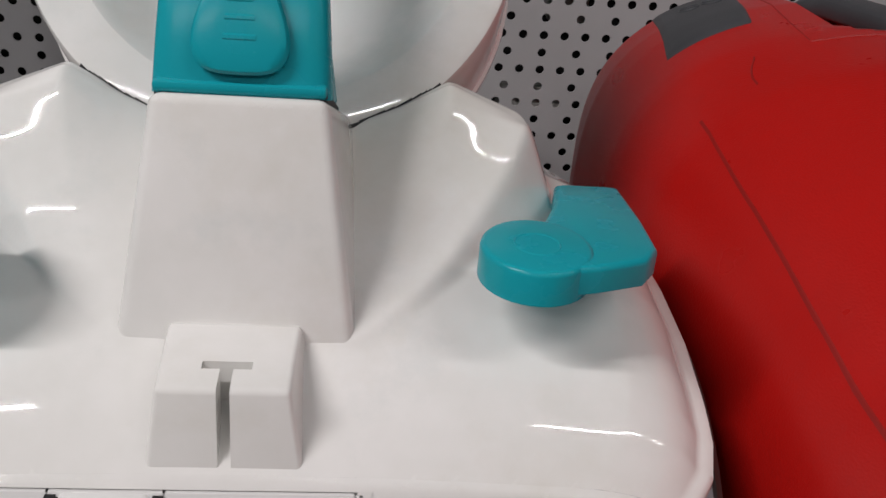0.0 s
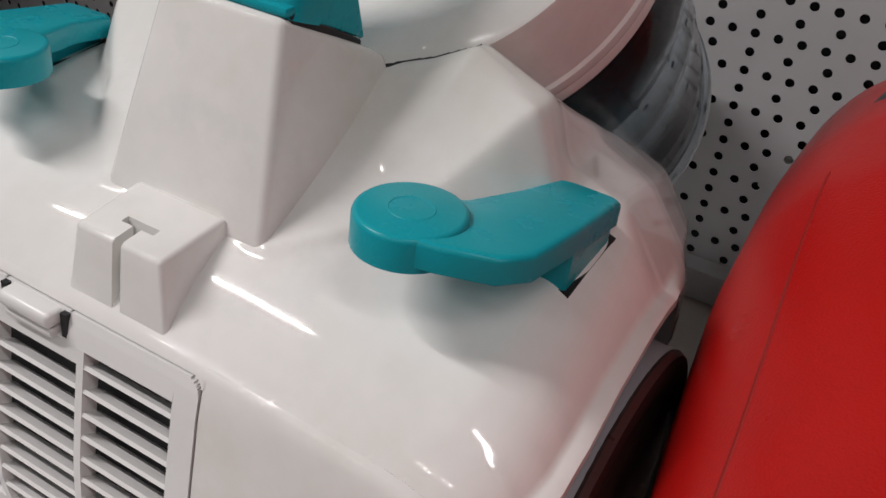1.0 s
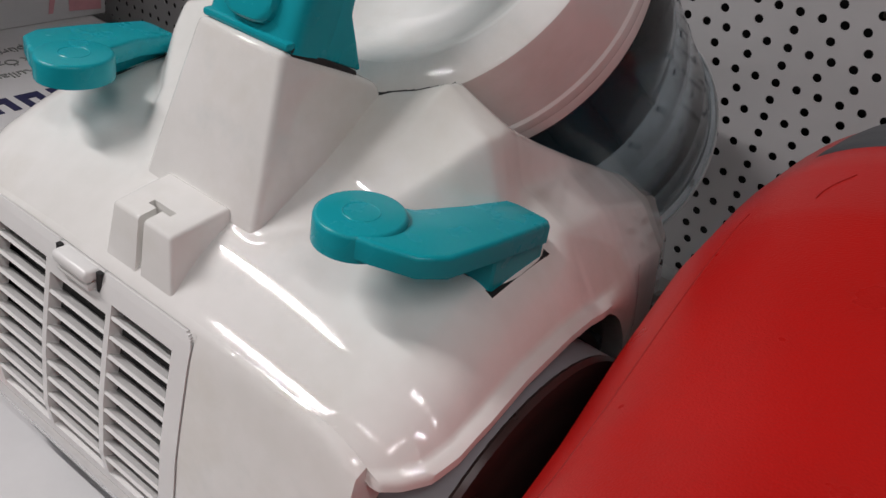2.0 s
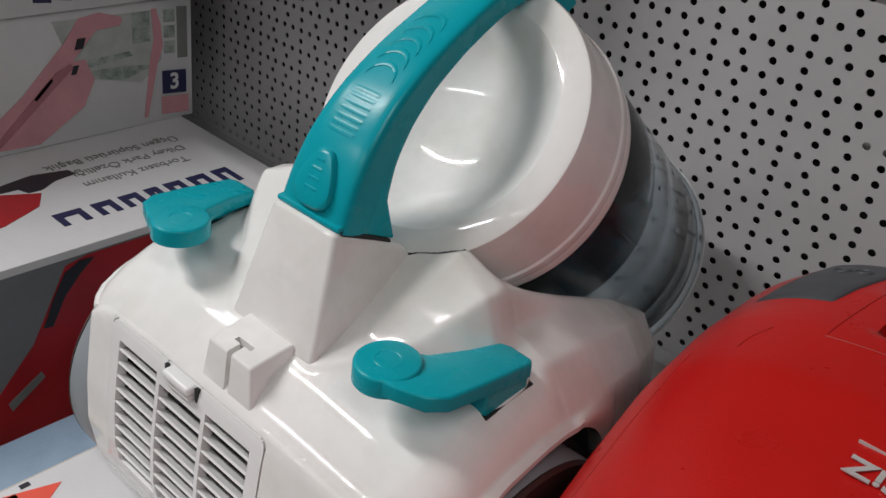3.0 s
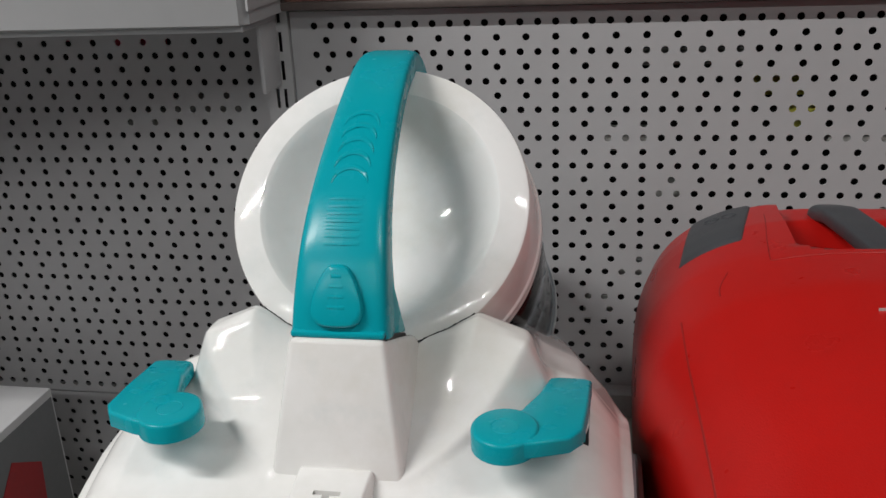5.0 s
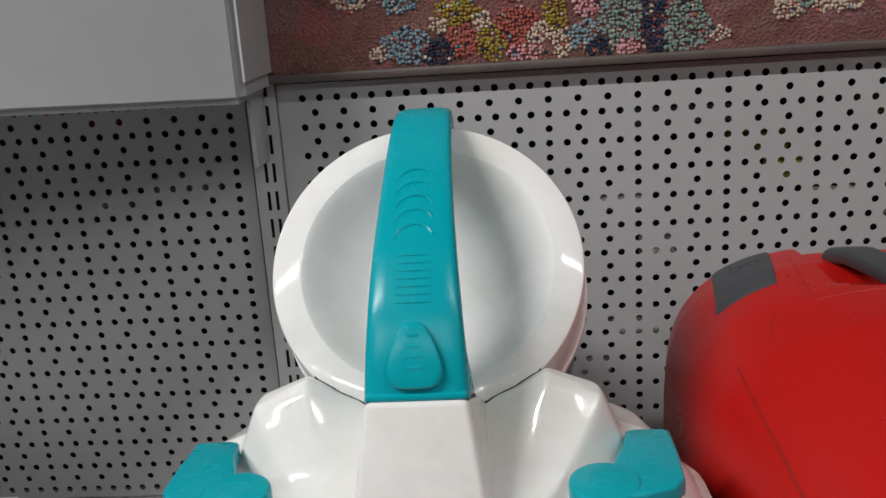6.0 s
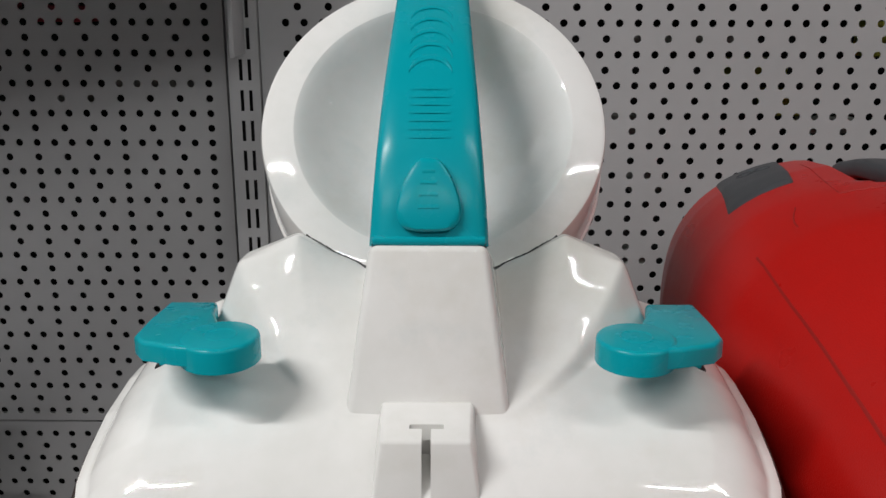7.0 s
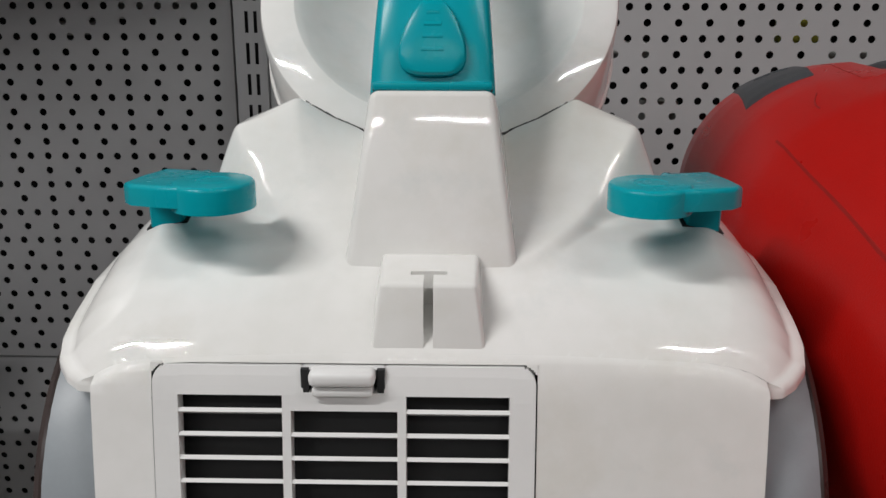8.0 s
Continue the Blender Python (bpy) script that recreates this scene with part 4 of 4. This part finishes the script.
def red_vac():
    ob = thing("red_vacuum_cleaner", RX, 0.35, SHELF_Z, "glossy red canister vacuum cleaner with dark grey grips", "vacuum cleaner")
    ys = np.concatenate([np.linspace(0.10, 0.16, 8), np.linspace(0.165, 0.44, 50), np.linspace(0.444, 0.60, 60)])
    rows = []
    for y in ys:
        w, h = red_scale(y)
        e = red_round(y)
        row = []
        for k in range(160):
            a = 2 * math.pi * (k + 0.5) / 160
            c, q = math.cos(a), math.sin(a)
            x = RX + RW * w * math.copysign(abs(c) ** (2 / e), c)
            z = RZ + RH * (h if q > 0 else 1.0) * math.copysign(abs(q) ** (2 / e), q)
            if q > 0 and x > 0.165 and y > 0.444:
                sx = min(1, max(0, (x - 0.170 - 0.02 * max(0, 0.475 - y)) / 0.008)) * min(1, max(0, (0.335 - x) / 0.008))
                sy = min(1, max(0, (y - 0.447 - 0.7 * max(0.0, 0.186 - x)) / 0.009))
                dip = sx * sy
                dip = dip * dip * (3 - 2 * dip)
                z -= 0.046 * dip * min(1.0, max(0.0, (0.575 - y) / 0.085))
            row.append((x, y, z))
        rows.append(row)
    bm = grid(rows, close_u=True)
    for r in (rows[0], rows[-1]):
        bm.faces.new([bm.verts.new(c) for c in r])
    bmesh.ops.remove_doubles(bm, verts=bm.verts, dist=1e-5)
    part("red_body", bm, RED, ob, "red shell with fine texture", angle=45)
    bm = bmesh.new()
    box(bm, RX - 0.11, RX + 0.11, 0.14, 0.55, SHELF_Z, 0.135, 0.008)
    part("red_base", bm, DARK, ob, "dark base with castors")
    # grip patch at the corner
    c = [Vector((0.1005, 0.474, 0)), Vector((0.1400, 0.476, 0)), Vector((0.1560, 0.556, 0)), Vector((0.1150, 0.560, 0))]
    n = 22
    rows = []
    for i in range(n + 1):
        row = []
        for j in range(n + 1):
            p = c[0].lerp(c[1], j / n).lerp(c[3].lerp(c[2], j / n), i / n)
            rim = min(i, j, n - i, n - j)
            row.append((p.x, p.y, red_top(p.x, p.y) + (-0.001 if rim == 0 else 0.0012 if rim == 1 else 0.0018)))
        rows.append(row)
    patch = part("grip_patch", grid(rows), GREY_GRIP, ob, "dark grey moulded grip patch")
    for k in range(2):
        ring = [[(0.126 + 0.011 * k + (0.0045 + d) * math.cos(b), 0.530 + (0.0045 + d) * math.sin(b)) for b in np.linspace(0, 2 * math.pi, 25)] for d in (-0.0007, 0, 0.0007)]
        part("embossed_ring", grid([[(x, y, red_top(x, y) + (0.0019, 0.0026, 0.0019)[i]) for x, y in r] for i, r in enumerate(ring)]), GREY_GRIP, patch)
    # carrying bar over the recess
    pts = [(0.206, 0.572, 0.318), (0.2070, 0.560, 0.3370), (0.210, 0.535, 0.3440), (0.216, 0.495, 0.3460), (0.222, 0.462, 0.3455), (0.226, 0.446, 0.3420)]
    tt = np.linspace(0, 1, 28)
    ss = np.linspace(0, 1, len(pts))
    path = np.array([np.interp(tt, ss, [p[i] for p in pts]) for i in range(3)]).T
    rows = []
    for p in path:
        rows.append([(p[0] + 0.0120 * math.copysign(abs(math.cos(b)) ** 0.5, math.cos(b)), p[1], p[2] - 0.004 + 0.0065 * math.copysign(abs(math.sin(b)) ** 0.5, math.sin(b))) for b in np.linspace(0, 2 * math.pi, 20, endpoint=False)])
    bm = grid(rows, close_u=True)
    for r in (rows[0], rows[-1]):
        bm.faces.new([bm.verts.new(q) for q in r])
    part("carry_bar", bm, GREY_GRIP, ob, "dark grey carrying bar over the recess")

    def seam(name, ends, width, lift, material):
        rows = []
        for k in range(41):
            f = k / 40
            x = float(np.mean([np.interp(min(1, max(0, f + d)), np.linspace(0, 1, len(ends)), [e[0] for e in ends]) for d in np.linspace(-0.12, 0.12, 9)]))
            y = float(np.interp(f, np.linspace(0, 1, len(ends)), [e[1] for e in ends]))
            rows.append([(x + g * width, y, red_top(x + g * width, y) + (lift if g == 0 else -0.0003)) for g in (-1, 0, 1)])
        part(name, grid(rows), material, ob)

    seam("seam_line", [(0.0990, 0.412), (0.1008, 0.377), (0.1035, 0.342), (0.1075, 0.303), (0.1100, 0.262), (0.1120, 0.225), (0.1135, 0.19)], 0.0008, 0.0005, RED_DARK)
    seam("scratch_mark", [(0.1270, 0.437), (0.1225, 0.428), (0.1205, 0.420), (0.1205, 0.413)], 0.0007, 0.0005, RED_DARK)
    seam("seam_line", [(0.1592, 0.522), (0.1560, 0.495), (0.1530, 0.468), (0.1508, 0.440)], 0.0005, 0.0004, RED_DARK)
    rows = [[(x, y + g * 0.0006, red_top(x, y) + (0.0004 if g == 0 else -0.0004)) for g in (-1, 0, 1)] for x, y in zip(np.linspace(0.1508, 0.24, 24), np.linspace(0.4385, 0.4425, 24))]
    part("seam_line", grid(rows), RED_DARK, ob)
    # lettering, upside down as seen from the aisle
    for txt, size, x, y, bold in (("SESSiZ", 0.0170, 0.2185, 0.3545, 0.0004), ("SS 2400", 0.0080, 0.2180, 0.3775, 0.0)):
        letters(txt, size, Matrix.Translation((x, y, red_top(0.215, y) + 0.0004)) @ pose(0, 0, 0, -2, 0, 180), SILVER, "lettering", ob, "silver printed lettering", bold)
    bm = bmesh.new()
    box(bm, 0.1935, 0.30, 0.3692, 0.3698, red_top(0.215, 0.3695) - 0.001, red_top(0.215, 0.3695) + 0.0005)
    part("printed_line", bm, SILVER, ob, smooth=False)
    # speaker-like plain bars of unreadable print
    for k in range(3):
        bm = bmesh.new()
        box(bm, 0.190 + 0.012 * k, 0.194 + 0.012 * k, 0.288, 0.304, red_top(0.2, 0.296) - 0.003, red_top(0.2, 0.304) + 0.0004)
        part("printed_bar", bm, SILVER, ob, smooth=False)
    return ob


red_cleaner = red_vac()
for cleaner in (vac, red_cleaner):
    cleaner.location.y -= 0.003


# ---- cartons in the next bay ----
def carton(name, x0, x1, y0, y1, z0, z1, material, label):
    ob = thing(name, (x0 + x1) / 2, (y0 + y1) / 2, z0, label, "carton", "cartons in the next bay")
    bm = bmesh.new()
    box(bm, x0, x1, y0, y1, z0, z1, 0.0022, 2)
    return ob, part("carton_body", bm, material, ob)


def side_plane(x):
    """Plane of a carton face towards +x: u runs along +y, v up."""
    return Matrix(((0, 0, 1, x), (1, 0, 0, 0), (0, 1, 0, 0), (0, 0, 0, 1)))


TOPZ = 0.110
low, low_body = carton("lying_carton", -1.10, -0.487, 0.12, 0.640, LOW_SHELF_Z, TOPZ, CARD, "white printed carton lying flat, red vacuum cleaner pictured on its side")
on_top = Matrix.Translation((0, 0, TOPZ + 0.0001))
# brand name as plain shapes
for k, (w, y) in enumerate(((0.030, 0.405), (0.023, 0.442), (0.022, 0.472), (0.016, 0.499), (0.021, 0.525), (0.023, 0.555), (0.021, 0.586))):
    h0, h1 = -0.556, -0.529
    if k == 6:
        h1 = -0.520
    bm = flat_shape([(h0, y - w / 2), (h1, y - w / 2), (h1, y - w / 2 + 0.0072), (h0 + 0.010, y - w / 2 + 0.0072), (h0 + 0.010, y + w / 2 - 0.0072), (h1, y + w / 2 - 0.0072), (h1, y + w / 2), (h0, y + w / 2)], on_top)
    part("logo_shape", bm, NAVY, low_body, smooth=False)
for txt, x, y, size in (("Torbas\u0131z Kullan\u0131m", -0.599, 0.512, 0.0175), ("Dikey Park \u00d6zelli\u011fi", -0.627, 0.520, 0.0175), ("\u00dc\u00e7gen S\u00fcp\u00fcr\u00fcc\u00fc Ba\u015fl\u0131k", -0.654, 0.515, 0.0175)):
    letters(txt, size, Matrix.Translation((x, y, TOPZ + 0.0004)) @ pose(0, 0, 0, 0, 0, -90), INK, "lettering", low_body, "grey printed lettering")
part("hose_print", flat_shape([(-0.640, 0.375), (-0.648, 0.415), (-0.640, 0.452), (-0.628, 0.455), (-0.624, 0.43), (-0.612, 0.41), (-0.612, 0.395), (-0.625, 0.39), (-0.626, 0.36), (-0.642, 0.34)], on_top), INK_BLACK, low_body, "black printed hose", smooth=False)
part("red_print", flat_shape([(-0.625, 0.20), (-0.622, 0.37), (-0.605, 0.405), (-0.580, 0.39), (-0.560, 0.345), (-0.552, 0.20)], on_top), RED_PRINT, low_body, "printed red shape", smooth=False)
SP = side_plane(-0.4869)
part("side_print", flat_shape([(0.13, -0.085), (0.636, -0.085), (0.636, 0.1015), (0.13, 0.1015)], SP, 0.0004), CARD_GREY, low_body, "grey printed side", smooth=False)
SP = side_plane(-0.4862)
part("red_print", flat_shape([(0.19, -0.084), (0.500, -0.084), (0.500, 0.100), (0.389, 0.100), (0.366, 0.095), (0.347, 0.058), (0.328, 0.021), (0.291, -0.021), (0.245, -0.055)], SP), RED_PRINT, low_body, "printed red vacuum cleaner", smooth=False)
part("red_print", flat_shape([(0.53, -0.06), (0.59, -0.06), (0.60, 0.05), (0.56, 0.075), (0.52, 0.03)], SP), RED_PRINT, low_body, smooth=False)
SP = side_plane(-0.4854)
part("hose_print", flat_shape([(0.339, 0.036), (0.348, 0.034), (0.362, 0.062), (0.380, 0.083), (0.395, 0.096), (0.380, 0.097), (0.364, 0.088), (0.350, 0.062)], SP), INK_BLACK, low_body, "black printed hose", smooth=False)
part("hose_print", flat_shape([(0.30, -0.045), (0.335, -0.020), (0.332, -0.012), (0.297, -0.035)], SP), INK, low_body, smooth=False)

stand, stand_body = carton("standing_carton", -1.0, -0.705, 0.16, 0.655, TOPZ + 0.0004, 0.262, CARD, "white printed carton with a pink stick vacuum cleaner pictured on it")
SP = side_plane(-0.7049)
part("landscape_print", flat_shape([(0.505, 0.185), (0.585, 0.165), (0.612, 0.190), (0.608, 0.250), (0.480, 0.252)], SP, 0.0004), CARD_SHADE, stand_body, "printed pale lake view", smooth=False)
SP = side_plane(-0.7046)
for shore in ([(0.520, 0.182), (0.560, 0.172), (0.606, 0.184), (0.560, 0.190), (0.522, 0.190)], [(0.518, 0.194), (0.575, 0.200), (0.570, 0.206), (0.518, 0.203)], [(0.575, 0.214), (0.598, 0.214), (0.598, 0.250), (0.575, 0.250)]):
    part("shore_print", flat_shape(shore, SP, 0.0003), SCENE_PRINT, stand_body, smooth=False)
for z in (0.196, 0.215, 0.234):
    part("picture_print", flat_shape([(0.616, z), (0.631, z - 0.001), (0.631, z + 0.014), (0.616, z + 0.015)], SP, 0.0003), SCENE_PRINT, stand_body, smooth=False)
part("edge_print", flat_shape([(0.634, 0.188), (0.648, 0.187), (0.648, 0.250), (0.634, 0.251)], SP, 0.0003), INK, stand_body, smooth=False)
SP = side_plane(-0.7042)
part("pink_print", flat_shape([(0.40, 0.118), (0.455, 0.116), (0.510, 0.150), (0.525, 0.180), (0.515, 0.205), (0.500, 0.205), (0.530, 0.236), (0.560, 0.238), (0.563, 0.247), (0.535, 0.256), (0.510, 0.252), (0.490, 0.225), (0.440, 0.175), (0.395, 0.140)], SP), PINK, stand_body, "printed pink handheld vacuum cleaner", smooth=False)
part("pink_print", flat_shape([(0.586, 0.120), (0.591, 0.120), (0.606, 0.185), (0.614, 0.205), (0.612, 0.232), (0.606, 0.252), (0.600, 0.252), (0.602, 0.215), (0.596, 0.190)], SP), PINK, stand_body, "printed pink stick", smooth=False)
part("badge_print", flat_shape([(0.612, 0.146), (0.645, 0.143), (0.645, 0.172), (0.612, 0.175)], SP), NAVY, stand_body, "navy printed badge", smooth=False)
part("badge_print", flat_shape([(0.610, 0.120), (0.648, 0.117), (0.648, 0.139), (0.610, 0.142)], SP), PINK, stand_body, smooth=False)
SP = side_plane(-0.7034)
letters("3", 0.028, SP @ Matrix.Translation((0.6285, 0.159, 0)), CARD, "lettering", stand_body, "white printed number on the badge", 0.0006)
part("vent_print", flat_shape([(0.503, 0.218), (0.513, 0.218), (0.517, 0.230), (0.507, 0.230)], SP), INK_BLACK, stand_body, smooth=False)
part("vent_print", flat_shape([(0.497, 0.190), (0.503, 0.190), (0.507, 0.200), (0.500, 0.200)], SP), INK_BLACK, stand_body, smooth=False)
part("vent_print", flat_shape([(0.452, 0.170), (0.455, 0.167), (0.476, 0.187), (0.473, 0.191)], SP), PINK_DARK, stand_body, smooth=False)
part("pink_shadow_print", flat_shape([(0.400, 0.122), (0.410, 0.121), (0.500, 0.198), (0.498, 0.203), (0.480, 0.196)], SP), PINK_DARK, stand_body, smooth=False)

upper, upper_body = carton("upper_carton", -1.02, -0.700, 0.18, 0.660, 0.2626, 0.40, CARD, "white printed carton stacked on the standing one")
SP = side_plane(-0.6999)
for y, w in ((0.470, 0.020), (0.496, 0.014), (0.518, 0.014), (0.538, 0.009), (0.556, 0.014), (0.580, 0.016), (0.603, 0.014), (0.625, 0.012)):
    part("logo_shape", flat_shape([(y - w / 2, 0.276), (y + w / 2, 0.274), (y + w / 2, 0.290), (y - w / 2, 0.292)], SP), NAVY, upper_body, smooth=False)

# printed sheet under the white cleaner, and a blue carton below it
leaf = thing("printed_sheet", -0.2, 0.2, SHELF_Z + 0.0003, "white printed card lying on the shelf under the cleaner", "printed card")
bm = bmesh.new()
box(bm, -0.2575, 0.045, 0.05, 0.30, SHELF_Z + 0.0003, SHELF_Z + 0.0013)
leaf_body = part("card_sheet", bm, CARD, leaf, smooth=False)
LP = Matrix.Translation((0, 0, SHELF_Z + 0.00132))
part("triangle_print", flat_shape([(-0.252, 0.195), (-0.215, 0.195), (-0.241, 0.232)], LP, 0.0003), ORANGE_PRINT, leaf_body, "red printed triangle", smooth=False)
for k in range(2):
    part("printed_bar", flat_shape([(-0.2555 + 0.006 * k, 0.208 - 0.012 * k), (-0.2510 + 0.006 * k, 0.208 - 0.012 * k), (-0.2510 + 0.006 * k, 0.215 - 0.012 * k), (-0.2555 + 0.006 * k, 0.215 - 0.012 * k)], LP, 0.0003), INK_BLACK, leaf_body, smooth=False)
blue, _ = carton("blue_carton", -0.420, -0.285, 0.20, 0.52, LOW_SHELF_Z, -0.02, BLUE_CARD, "plain blue-grey carton on the lower shelf")

# packages on the far side of the punched sheet
def package(x, z, w, h, m, lab):
    bm = bmesh.new()
    box(bm, x - w / 2, x + w / 2, WALL_Y + 0.045, WALL_Y + 0.0748, z - h / 2, z + h / 2, 0.002)
    tagged(part("package", bm, m), lab, "package", "packages behind the sheet")


for x, z, w, h in ((0.20, 0.385, 0.05, 0.016), (0.225, 0.355, 0.03, 0.022), (0.30, 0.410, 0.02, 0.03)):
    package(x, z, w, h, YELLOW_PACK, "yellow package behind the punched sheet")
for x, z, w, h in ((-0.40, 0.43, 0.05, 0.014), (-0.46, 0.44, 0.03, 0.012)):
    package(x, z, w, h, PINK_PACK, "pink package behind the punched sheet")
for x, z, w, h in ((0.13, 0.410, 0.10, 0.012), (-0.33, 0.37, 0.07, 0.014), (0.09, 0.21, 0.05, 0.02), (0.075, 0.335, 0.05, 0.018), (0.11, 0.285, 0.03, 0.020), (0.27, 0.335, 0.05, 0.012),
                   (0.34, 0.300, 0.04, 0.016), (0.30, 0.265, 0.03, 0.02), (0.40, 0.385, 0.04, 0.02), (0.46, 0.340, 0.03, 0.03), (0.05, 0.165, 0.03, 0.02), (-0.40, 0.355, 0.03, 0.012)):
    package(x, z, w, h, PALE_PACK, "pale package behind the punched sheet")

# tube fittings on the ceiling
for lx, ly, _ in LAMPS:
    f = thing("ceiling_light", lx, ly, 2.40, "long slim ceiling tube light fitting", "ceiling light", "ceiling tube lights")
    bm = bmesh.new()
    box(bm, lx - 0.98, lx + 0.98, ly - 0.07, ly + 0.07, LAMP_Z + 0.012, 2.3995, 0.006)
    part("housing", bm, WALL_PAINT, f)
